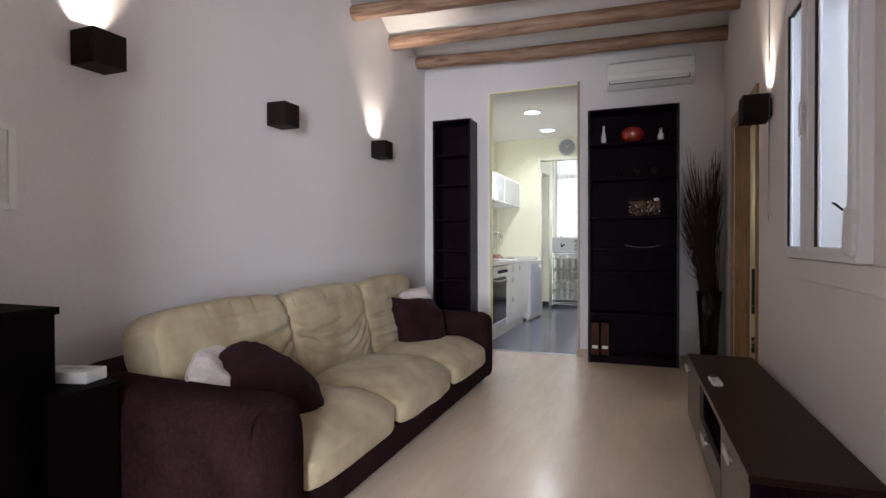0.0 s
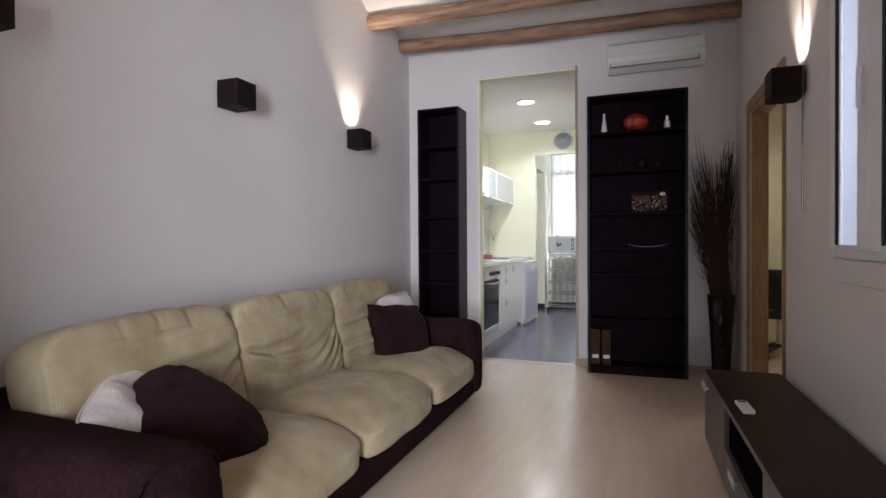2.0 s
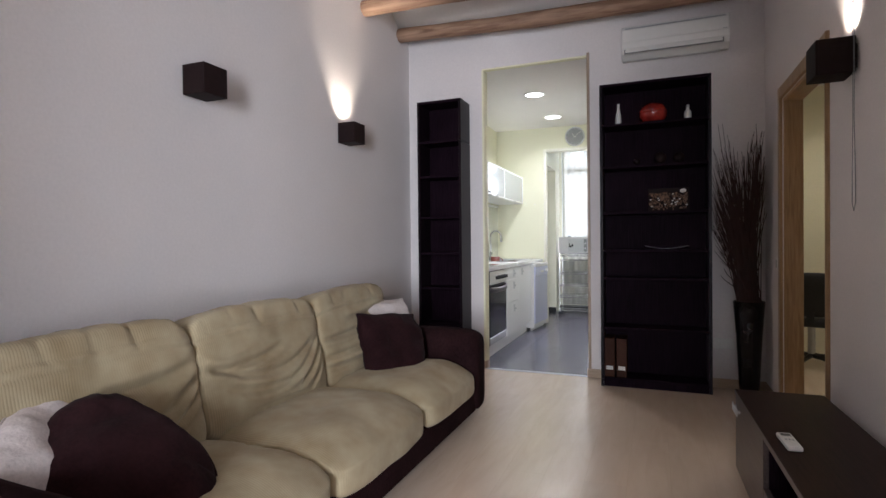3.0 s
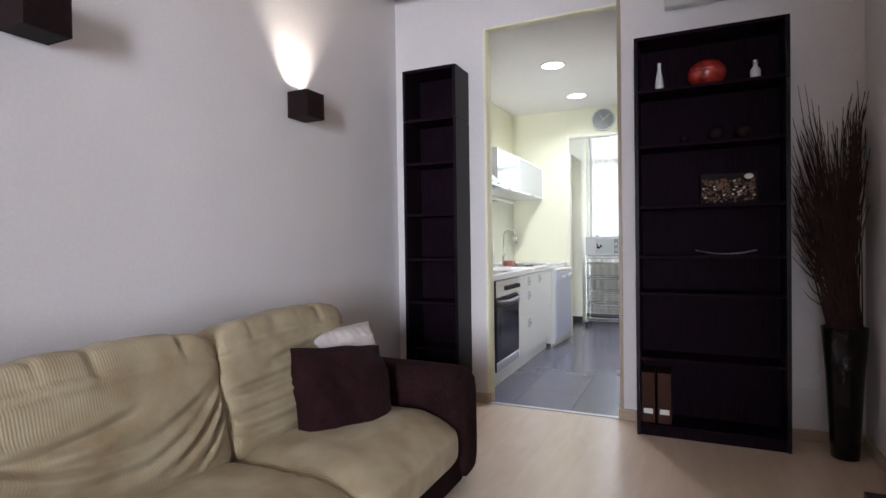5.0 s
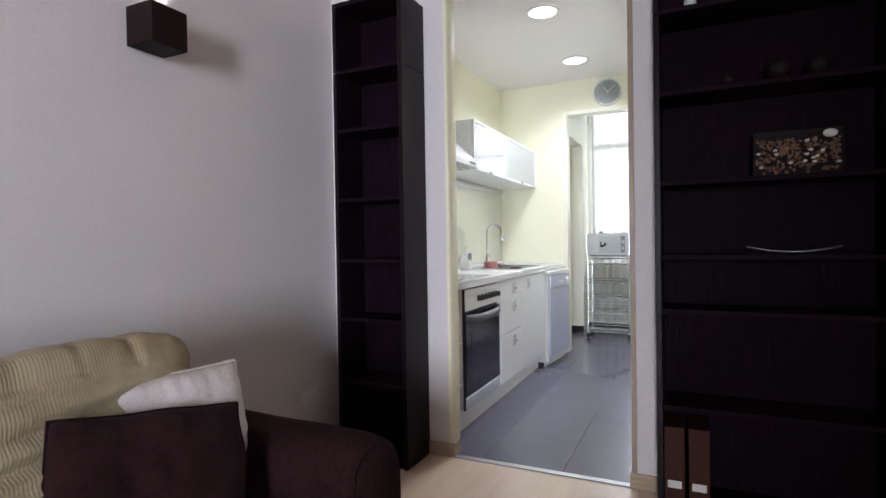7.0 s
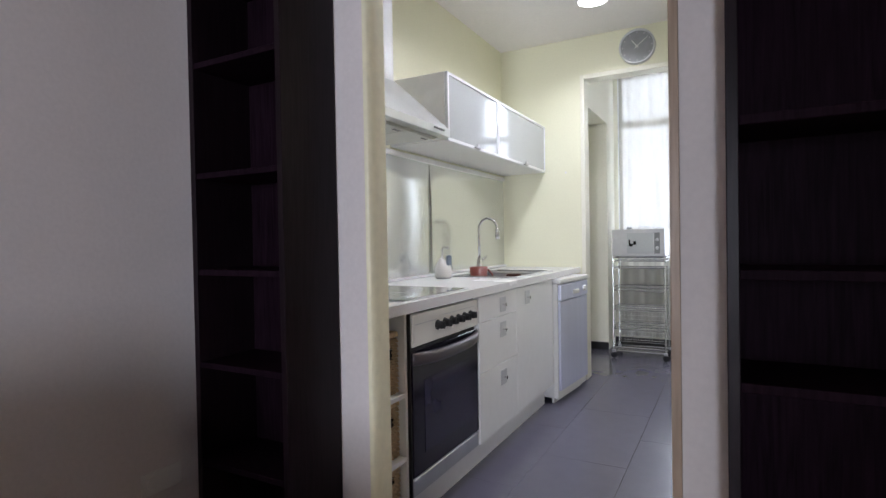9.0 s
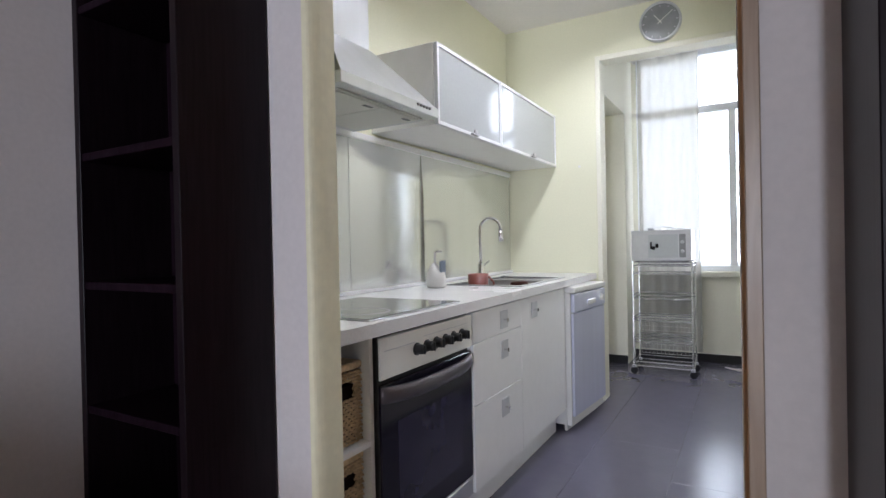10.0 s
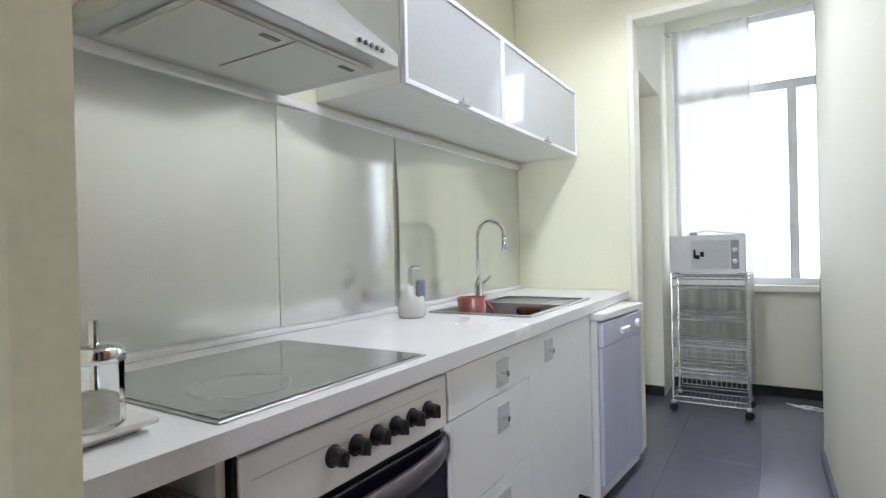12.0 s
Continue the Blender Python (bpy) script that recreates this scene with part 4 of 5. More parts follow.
def pillow(label, at, along, up, mat, size, thick, seed, round_=0.15, droop=0.0, piping=None):
    """A stuffed square cushion: its middle, the direction of its lower edge and the direction of its side."""
    ob = thing("throw_pillow", label, "pillow")
    ex = Vector(along).normalized()
    ey = (Vector(up) - ex * ex.dot(Vector(up))).normalized()
    ez = ex.cross(ey)
    m = Matrix((ex, ey, ez)).transposed().to_4x4()
    m.translation = at
    ob.matrix_world = m
    n = 34
    bm = bmesh.new()
    vs = [[[None] * (n + 1) for _ in range(n + 1)] for _ in range(2)]
    for sd, side in ((0, 1), (1, -1)):
        for i in range(n + 1):
            for j in range(n + 1):
                u, v = 2 * i / n - 1, 2 * j / n - 1
                if sd and (i in (0, n) or j in (0, n)):
                    vs[1][i][j] = vs[0][i][j]
                    continue
                # pulled-in edges, full middle, corners pointed or rounded off
                ex_, ey_ = 1 - round_ * (1 - v * v) * u * u, 1 - round_ * (1 - u * u) * v * v
                if round_ < 0.05:
                    r = max(abs(u), abs(v)) / max(1e-6, (abs(u) ** 3.2 + abs(v) ** 3.2) ** (1 / 3.2))
                    ex_, ey_ = ex_ * r, ey_ * r
                h = thick / 2 * (max(0.0, 1 - u ** 4) * max(0.0, 1 - v ** 4)) ** 0.55
                x, y = u * size[0] / 2 * ey_, v * size[1] / 2 * ex_
                full = h / thick * 2
                w = noise.noise(Vector((x * 7 + seed, y * 7, side))) * 0.018 + noise.noise(Vector((x * 19, y * 15 + seed, side))) * 0.008
                pucker = 0.012 * math.sin(26 * u + seed) * max(0.0, abs(v) - 0.55) + 0.012 * math.sin(24 * v + seed * 2) * max(0.0, abs(u) - 0.55)
                edge = 0.030 * noise.noise(Vector((x * 8 + seed, y * 8, 4.0)))
                vs[sd][i][j] = bm.verts.new((x, y, side * (h + w * full + pucker * full) + edge - droop * max(0.0, u) ** 2))
    for sd in range(2):
        for i in range(n):
            for j in range(n):
                f = (vs[sd][i][j], vs[sd][i + 1][j], vs[sd][i + 1][j + 1], vs[sd][i][j + 1])
                bm.faces.new(f if sd == 0 else f[::-1])
    rim = [vs[0][i][0].co.copy() for i in range(n)] + [vs[0][n][j].co.copy() for j in range(n)] + [vs[0][n - i][n].co.copy() for i in range(n)] + [vs[0][0][n - j].co.copy() for j in range(n + 1)]
    part("cover", bm, mat, ob, smooth=True)
    part("piping", tube(bmesh.new(), rim, 0.0045, 6), piping or mat, ob)
    return ob


pillow("brown plush throw pillow lying slumped on the sofa seat", (-1.14, 1.735, 0.470), (0.80, 0.25, -0.50), (-0.20, 0.75, 0.50), M_PIL_B, (0.54, 0.39), 0.22, 2, 0.0, 0.03)
pillow("cream linen throw pillow with piped edges behind the brown one", (-1.275, 1.64, 0.515), (0.60, -0.757, -0.258), (-0.351, -0.542, 0.771), M_PIL_W, (0.42, 0.36), 0.12, 5, 0.13)
pillow("dark brown throw pillow propped in the sofa corner", (-1.195, 3.595, 0.488), (0.2, 0.415, -0.04), (-0.09, 0.148, 0.30), M_PIL_B, (0.46, 0.435), 0.19, 8, 0.12)
pillow("cream linen throw pillow tucked into the sofa corner", (-1.33, 3.80, 0.565), (0.35, 0.93, 0.05), (-0.25, 0.12, 0.95), M_PIL_W, (0.37, 0.37), 0.19, 12, 0.13)


def side_cabinet():
    ob = thing("side_cabinet", "black-brown upright cabinet beside the sofa", "cabinet", (-1.575, 0.575, 0))
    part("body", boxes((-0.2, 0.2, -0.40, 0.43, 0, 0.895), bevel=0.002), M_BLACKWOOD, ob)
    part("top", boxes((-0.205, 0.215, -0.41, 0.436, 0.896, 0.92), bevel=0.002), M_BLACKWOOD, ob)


side_cabinet()


def end_table():
    ob = thing("end_table", "low closed black-brown end table behind the sofa arm", "table", (-1.56, 1.08, 0))
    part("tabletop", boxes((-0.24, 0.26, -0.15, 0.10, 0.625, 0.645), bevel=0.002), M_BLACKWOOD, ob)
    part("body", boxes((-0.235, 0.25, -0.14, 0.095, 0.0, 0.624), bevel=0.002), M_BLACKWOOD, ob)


end_table()
wb = thing("tissue_box", "flat white card box lying beside the sofa arm", "box", (-1.46, 1.12, 0.645), 14)
part("box", boxes((-0.09, 0.09, -0.05, 0.05, 0, 0.042), bevel=0.003), M_PAPER, wb)
part("lid_slot", boxes((-0.04, 0.04, -0.01, 0.01, 0.0415, 0.0432)), M_STEELD, wb)


def wall_picture():
    ob = thing("picture_frame", "white framed picture hung on the plaster wall", "picture", (LX, 0.92, 1.25))
    part("frame", boxes((0.002, 0.022, -0.24, -0.21, 0, 0.33), (0.002, 0.022, 0.21, 0.24, 0, 0.33), (0.002, 0.022, -0.21, 0.21, 0, 0.03), (0.002, 0.022, -0.21, 0.21, 0.30, 0.33), bevel=0.002), M_PLASTIC, ob)
    part("print", boxes((0.002, 0.010, -0.21, 0.21, 0.03, 0.30)), M_PAPER, ob, "pale grey print")


wall_picture()


def socket(x, y, z, face):
    ob = thing("wall_socket", "white plastic wall socket", "socket", (x, y, z), face, "sockets")
    part("plate", boxes((0, 0.008, -0.075, 0.075, -0.04, 0.04), bevel=0.003), M_PLASTIC, ob)
    for s in (-0.037, 0.037):
        part("outlet", lathe(bmesh.new(), [(0.02, 0), (0.02, 0.003)], 16), M_PLASTIC, ob).matrix_local = pose(0.008, s, 0, 0, 90, 0)


sw = thing("light_switch", "small white rocker light switch beside the side doorway", "switch", (RX, 4.80, 0.97), 180)
part("plate", boxes((0, 0.008, -0.035, 0.035, -0.04, 0.04), bevel=0.003), M_PLASTIC, sw)
part("rocker", boxes((0.008, 0.012, -0.02, 0.02, -0.026, 0.026), bevel=0.002), M_CERAMIC, sw)
socket(LX, 4.98, 0.317, 0)
socket(0.80, EY, 0.34, -90)


def office_chair():
    ob = thing("office_chair", "black swivel office chair in the side room", "chair", (1.60, 6.22, 0), 165)
    part("backrest", move(soft_box(0.44, 0.07, 0.38, 4, 8), pose(0, 0.22, 0.66, -8, 0, 0)), M_BLACK, ob, smooth=True)
    part("seat", move(soft_box(0.46, 0.46, 0.09, 5, 8), pose(0, 0, 0.42)), M_BLACK, ob, smooth=True)
    part("back_stem", boxes((-0.03, 0.03, 0.2, 0.24, 0.42, 0.52), bevel=0.004), M_BLACK, ob)
    part("column", lathe(bmesh.new(), [(0.028, 0.10), (0.028, 0.38)], 14), M_STEELD, ob)
    for k in range(5):
        a = 2 * math.pi * k / 5
        part("base_arm", tube(bmesh.new(), [(0, 0, 0.11), (0.28 * math.cos(a), 0.28 * math.sin(a), 0.075)], 0.022, 8, 0.016), M_BLACK, ob)
        part("castor", lathe(bmesh.new(), [(0.012, 0), (0.026, 0.01), (0.026, 0.045), (0.012, 0.055)], 12, (0.28 * math.cos(a), 0.28 * math.sin(a), 0)), M_BLACK, ob)


office_chair()

# ---- kitchen ----
FX = -1.165      # plane of the unit fronts
CT = 0.90        # worktop height


def base_unit(name, label, y0, y1, fronts, open_shelves=False):
    ob = thing(name, label, "kitchen unit", (0, 0, 0), 0, "kitchen base units")
    xb = -1.775
    part("side", boxes((xb, FX, y0 + 0.001, y0 + 0.017, 0.135, 0.858)), M_CAB, ob)
    part("side", boxes((xb, FX, y1 - 0.017, y1 - 0.001, 0.135, 0.858)), M_CAB, ob)
    part("bottom", boxes((xb, FX, y0 + 0.017, y1 - 0.017, 0.135, 0.151)), M_CAB, ob)
    part("back", boxes((xb, xb + 0.008, y0 + 0.017, y1 - 0.017, 0.151, 0.858)), M_CAB, ob)
    for n, z0, z1, pulls in fronts:
        f = part(n, boxes((FX + 0.002, FX + 0.020, y0 + 0.0015, y1 - 0.0015, z0 + 0.0015, z1 - 0.0015), bevel=0.0015), M_CAB, ob)
        for py, pz in pulls:
            p = part("pull", boxes((FX + 0.020, FX + 0.024, py - 0.039, py + 0.039, pz - 0.039, pz + 0.039), bevel=0.001), M_PULL, f, "square satin steel pull")
            part("pull_knob", lathe(bmesh.new(), [(0.004, 0), (0.004, 0.012), (0.009, 0.016), (0.009, 0.02)], 10), M_CHROME, f).matrix_local = pose(FX + 0.0245, py - 0.008, pz, 0, 90, 0)
    if open_shelves:
        for z in (0.294, 0.538):
            part("shelf", boxes((xb + 0.01, FX, y0 + 0.017, y1 - 0.017, z, z + 0.016)), M_CAB, ob)
    return ob


base_unit("basket_unit", "open white unit holding wicker baskets", 5.33, 5.545, (), True)
base_unit("drawer_unit", "white drawer unit with square steel pulls", 6.162, 6.675, (("drawer_front", 0.728, 0.855, [(6.467, 0.788)]), ("drawer_front", 0.480, 0.728, [(6.467, 0.656)]), ("drawer_front", 0.14, 0.480, [(6.467, 0.402)])))
base_unit("sink_unit", "white sink unit with a plain full-height door", 6.675, 7.36, (("door", 0.14, 0.855, [(6.852, 0.787)]),))
structure("trim_plinth", boxes((FX - 0.06, FX - 0.045, 5.33, 7.36, 0, 0.134)), M_CAB, "white plinth board under the kitchen units", "plinth")


def basket(z0, h):
    ob = thing("wicker_basket", "woven natural wicker basket with a hand hole", "basket", (-1.36, 5.4375, z0), 0, "wicker baskets")
    w, d = 0.085, 0.165
    bm = bmesh.new()
    n = int(h / 0.0095)
    for k in range(n):
        z = 0.006 + k * 0.0095
        ph = 0.003 * (1 if k % 2 else -1)
        pts, m = [], 60
        for i in range(m + 1):
            s = 4 * i / m
            q, r = int(s) % 4, s - int(s)
            c = [(-d, -w), (d, -w), (d, w), (-d, w)]
            a, b = c[q], c[(q + 1) % 4]
            wob = ph * (1 if i % 2 else -1)
            nx, ny = [(0, -1), (1, 0), (0, 1), (-1, 0)][q]
            pts.append((a[0] + (b[0] - a[0]) * r + nx * wob, a[1] + (b[1] - a[1]) * r + ny * wob, z))
        if 0.62 * h < z < 0.85 * h:
            pts = [p for p in pts if not (p[0] > d - 0.01 and abs(p[1]) < 0.04)]
            cut = next((i for i in range(1, len(pts)) if (Vector(pts[i]) - Vector(pts[i - 1])).length > 0.06), None)
            if cut:
                tube(bm, pts[:cut], 0.0042, 5)
                tube(bm, pts[cut:], 0.0042, 5)
                continue
        tube(bm, pts, 0.0042, 5)
    part("weave", bm, M_WICKER, ob)
    bm = boxes((-d, d, -w - 0.008, -w + 0.008, h, h + 0.02), (-d, d, w - 0.008, w + 0.008, h, h + 0.02), (-d - 0.008, -d + 0.008, -w, w, h, h + 0.02), (d - 0.008, d + 0.008, -w, w, h, h + 0.02), bevel=0.006, seg=2)
    part("rim", bm, M_WICKER, ob)
    # dark filler block: the shade inside the basket, put in as colour
    part("lining", boxes((-d + 0.012, d - 0.012, -w + 0.012, w - 0.012, 0.004, h - 0.05)), M_LAMP, ob, "dark block standing in for the shade inside the basket")


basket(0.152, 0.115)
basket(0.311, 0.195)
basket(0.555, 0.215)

def slab_with_hole(xs, ys, z0, z1):
    bm = bmesh.new()
    vs = [[bm.verts.new((x, y, z0)) for y in ys] for x in xs]
    for i in range(3):
        for j in range(3):
            if (i, j) != (1, 1):
                bm.faces.new((vs[i][j], vs[i + 1][j], vs[i + 1][j + 1], vs[i][j + 1]))
    top = bmesh.ops.extrude_face_region(bm, geom=bm.faces[:])
    bmesh.ops.translate(bm, verts=[v for v in top["geom"] if isinstance(v, bmesh.types.BMVert)], vec=(0, 0, z1 - z0))
    return bm


wt = thing("worktop", "white laminate kitchen worktop", "worktop", (0, 0, 0))
part("slab", slab_with_hole((-1.787, -1.63, -1.21, -1.135), (KY + 0.004, 6.84, 7.56, 8.097), 0.86, CT), M_COUNTER, wt)
part("upstand", boxes((-1.7865, -1.765, KY + 0.004, 8.097, CT + 0.001, CT + 0.02), bevel=0.004), M_COUNTER, wt)


def oven():
    y0, y1 = 5.548, 6.160
    ob = thing("oven", "built-in steel oven with dark glass door and six knobs", "oven", (0, 0, 0))
    part("carcass", boxes((-1.77, FX - 0.004, y0 + 0.004, y1 - 0.004, 0.14, 0.852)), M_BLACK, ob)
    part("control_panel", boxes((FX - 0.003, FX + 0.018, y0 + 0.010, y1 - 0.004, 0.722, 0.848), bevel=0.003), M_PANEL, ob, "brushed steel panel")
    for k in range(6):
        y = 5.756 + k * 0.0625
        kn = part("knob", lathe(bmesh.new(), [(0.021, 0), (0.021, 0.004), (0.017, 0.006), (0.016, 0.026), (0.012, 0.030)], 18), M_BLACK, ob)
        kn.matrix_local = pose(FX + 0.018, y, 0.784, 0, 90, 0)
        part("knob_grip", boxes((-0.015, 0.015, -0.004, 0.004, 0.028, 0.036), bevel=0.002), M_BLACK, kn)
    part("panel_print", boxes((FX + 0.018, FX + 0.0185, y0 + 0.03, y0 + 0.20, 0.806, 0.809), (FX + 0.018, FX + 0.0185, 5.80, 6.12, 0.818, 0.820)), M_PULL, ob)
    d = part("door", boxes((FX - 0.003, FX + 0.014, y0 + 0.010, y1 - 0.004, 0.215, 0.705), bevel=0.003), M_OVENGLASS, ob, "black glass door")
    # paler, bluer panel: the reflection in the window as colour
    part("window", boxes((FX + 0.0142, FX + 0.0156, y0 + 0.10, y1 - 0.09, 0.29, 0.58)), M_OVENWIN, d, "oven window with a bluish reflection put into its colour")
    bm = bmesh.new()
    rows, n = [], 24
    for k in range(n + 1):
        q = 2 * k / n - 1
        x, y = FX + 0.016 + 0.034 * (1 - q ** 4), y0 + 0.014 + (y1 - y0 - 0.022) * k / n
        z = 0.676 - 0.010 * (1 - q * q)
        rows.append([bm.verts.new((x + dx, y, z + dz)) for dx, dz in ((-0.008, 0.026), (0.001, 0.023), (0.006, 0.008), (0.006, -0.010), (0.001, -0.023), (-0.008, -0.026))])
    for p, q in zip(rows, rows[1:]):
        for k in range(6):
            bm.faces.new((p[k], p[(k + 1) % 6], q[(k + 1) % 6], q[k]))
    bm.faces.new(rows[0][::-1])
    bm.faces.new(rows[-1])
    part("handle", bm, M_BRONZE, d, "dark metal bowed bar handle", True)
    part("lower_trim", boxes((FX - 0.003, FX + 0.012, y0 + 0.010, y1 - 0.004, 0.140, 0.208), bevel=0.003), M_STEEL, ob, "steel bottom strip")
    # black strip standing in for the shade in the gap beside the oven
    part("side_gap_shade", boxes((FX - 0.003, FX + 0.010, y0 + 0.001, y0 + 0.009, 0.14, 0.852)), M_GASKET, ob)


oven()


def hob():
    ob = thing("ceramic_hob", "grey ceramic glass hob with a steel rim", "hob", (-1.425, 5.828, CT))
    part("rim", boxes((-0.235, 0.255, -0.290, 0.278, 0.0005, 0.004), bevel=0.0015), M_STEEL, ob, "steel rim")
    part("glass", boxes((-0.226, 0.246, -0.282, 0.270, 0.004, 0.0062), bevel=0.001), M_HOB, ob)
    for x, y, r in ((0.10, -0.13, 0.095),):
        bm = bmesh.new()
        lathe(bm, [(r, 0.0063), (r, 0.0066), (r - 0.003, 0.0066), (r - 0.003, 0.0063)], 40, (x, y, 0), cap=False)
        part("ring_mark", bm, M_HOBMARK, ob)


hob()

# steel splashback in three sheets, wall strip above it
def splash_sheet(ya, yb, bow):
    bm = bmesh.new()
    n, m = 48, 20
    za, zb = CT + 0.021, 1.625
    face = [[bm.verts.new((-1.7845 + bow(ya + (yb - ya) * i / n, za + (zb - za) * j / m), ya + (yb - ya) * i / n, za + (zb - za) * j / m)) for j in range(m + 1)] for i in range(n + 1)]
    back = [[bm.verts.new((-1.7895, ya + (yb - ya) * i / n, z)) for z in (za, zb)] for i in range(n + 1)]
    for i in range(n):
        for j in range(m):
            bm.faces.new((face[i][j], face[i + 1][j], face[i + 1][j + 1], face[i][j + 1]))
        bm.faces.new((face[i][m], face[i + 1][m], back[i + 1][1], back[i][1]))
        bm.faces.new((face[i][0], back[i][0], back[i + 1][0], face[i + 1][0]))
    for i in (0, n):
        bm.faces.new([*face[i], back[i][1], back[i][0]])
    ob = tagged(new("splashback_panel", finish("splashback_panel", bm, M_SPLASH)), "brushed steel splashback sheet behind the worktop", "splashback", "splashback sheets", "structure")
    ob.data.shade_smooth()
    ob.data.set_sharp_from_angle(angle=radians(30))


def buckle(y, z):
    """The loose middle sheet stands off the wall, most of all half way up."""
    rise = (y - 6.203) / 0.277 if y < 6.48 else (6.825 - y) / 0.345
    up = max(0.0, min(1.0, (1.625 - z) / 0.16, (z - CT) / 0.30 + 0.55))
    return 0.027 * (1 - (1 - rise) ** 2) * (0.35 + 0.65 * up * up * (3 - 2 * up)) + 0.0012 * math.sin(9 * z + 5 * y)


splash_sheet(KY + 0.006, 6.20, lambda y, z: 0.0008 * math.sin(4 * y + 3 * z))
splash_sheet(6.203, 6.825, buckle)
splash_sheet(6.828, 8.096, lambda y, z: 0.013 * math.exp(-(y - 6.828) / 0.085) * max(0.15, min(1.0, (1.62 - z) / 0.2)))
structure("trim_splashback", boxes((-1.7895, -1.770, KY + 0.006, 8.096, 1.626, 1.656), bevel=0.003), M_CAB, "white strip above the splashback", "trim")


def cooker_hood():
    y0, y1, xb, xf, zb = 5.595, 6.205, -1.752, -1.305, 1.640
    ob = thing("cooker_hood", "steel pyramid cooker hood with a square chimney", "cooker hood", (0, 0, 0))
    part("lip", boxes((xb, xf, y0, y1, zb + 0.004, zb + 0.045), bevel=0.003), M_STEEL, ob)
    bm = bmesh.new()
    cy = (y0 + y1) / 2
    lo = [(xb, y0 + 0.004), (xf - 0.004, y0 + 0.004), (xf - 0.004, y1 - 0.004), (xb, y1 - 0.004)]
    hi = [(xb, cy - 0.13), (xb + 0.24, cy - 0.13), (xb + 0.24, cy + 0.13), (xb, cy + 0.13)]
    A = [bm.verts.new((x, y, zb + 0.0455)) for x, y in lo]
    B = [bm.verts.new((x, y, zb + 0.27)) for x, y in hi]
    for k in range(4):
        bm.faces.new((A[k], A[(k + 1) % 4], B[(k + 1) % 4], B[k]))
    bm.faces.new(B)
    bm.faces.new(A[::-1])
    part("canopy", bm, M_STEEL, ob)
    part("chimney", boxes((xb, xb + 0.235, cy - 0.125, cy + 0.125, zb + 0.271, 2.718), bevel=0.002), M_STEEL, ob)
    part("underside", boxes((xb + 0.05, xf - 0.05, y0 + 0.05, y1 - 0.05, zb - 0.002, zb + 0.003)), M_FILTER, ob, "pale grease filter panel")
    for ya, yb in ((y0 + 0.06, cy - 0.004), (cy + 0.004, y1 - 0.06)):
        f = part("filter", boxes((xb + 0.10, xf - 0.06, ya, yb, zb - 0.006, zb - 0.0025), bevel=0.001), M_FILTER, ob)
        part("filter_catch", boxes((xf - 0.10, xf - 0.085, (ya + yb) / 2 + 0.05, (ya + yb) / 2 + 0.10, zb - 0.008, zb - 0.0062)), M_CLOCK, f)
    for k in range(5):
        b = part("button", lathe(bmesh.new(), [(0.006, 0), (0.006, 0.005), (0.004, 0.007)], 10), M_CLOCK, ob)
        b.matrix_local = pose(xf, y1 - 0.16 + k * 0.022, zb + 0.03, 0, 90, 0)


cooker_hood()


def wall_cabinet(y0, y1):
    ob = thing("wall_cabinet", "white wall cabinet with a frosted glass flap in an aluminium frame", "wall cabinet", (0, 0, 0), 0, "wall cabinets")
    xb, xf, z0, z1 = -1.787, -1.432, 1.672, 2.045
    part("side", boxes((xb, xf, y0 + 0.001, y0 + 0.018, z0, z1)), M_CAB, ob)
    part("side", boxes((xb, xf, y1 - 0.018, y1 - 0.001, z0, z1)), M_CAB, ob)
    part("bottom", boxes((xb, xf, y0 + 0.018, y1 - 0.018, z0, z0 + 0.018)), M_CAB, ob)
    part("top", boxes((xb, xf, y0 + 0.018, y1 - 0.018, z1 - 0.018, z1)), M_CAB, ob)
    part("back", boxes((xb, xb + 0.01, y0 + 0.018, y1 - 0.018, z0 + 0.018, z1 - 0.018)), M_CAB, ob)
    f = 0.018
    d = part("door", boxes((xf + 0.002, xf + 0.022, y0 + 0.002, y0 + f, z0, z1), (xf + 0.002, xf + 0.022, y1 - f, y1 - 0.002, z0, z1), (xf + 0.002, xf + 0.022, y0 + f, y1 - f, z0, z0 + f), (xf + 0.002, xf + 0.022, y0 + f, y1 - f, z1 - f, z1), bevel=0.0015), M_UPVC, ob, "pale aluminium frame")
    part("glass_panel", boxes((xf + 0.010, xf + 0.016, y0 + f, y1 - f, z0 + f, z1 - f)), M_FROST, d, "frosted white glass")
    part("handle", boxes((xf + 0.022, xf + 0.04, (y0 + y1) / 2 - 0.035, (y0 + y1) / 2 + 0.035, z0 + 0.004, z0 + 0.012), (xf + 0.034, xf + 0.04, (y0 + y1) / 2 - 0.02, (y0 + y1) / 2 + 0.02, z0 + 0.012, z0 + 0.03), bevel=0.0015), M_STEELD, d)


wall_cabinet(6.385, 7.10)
wall_cabinet(7.10, 8.094)


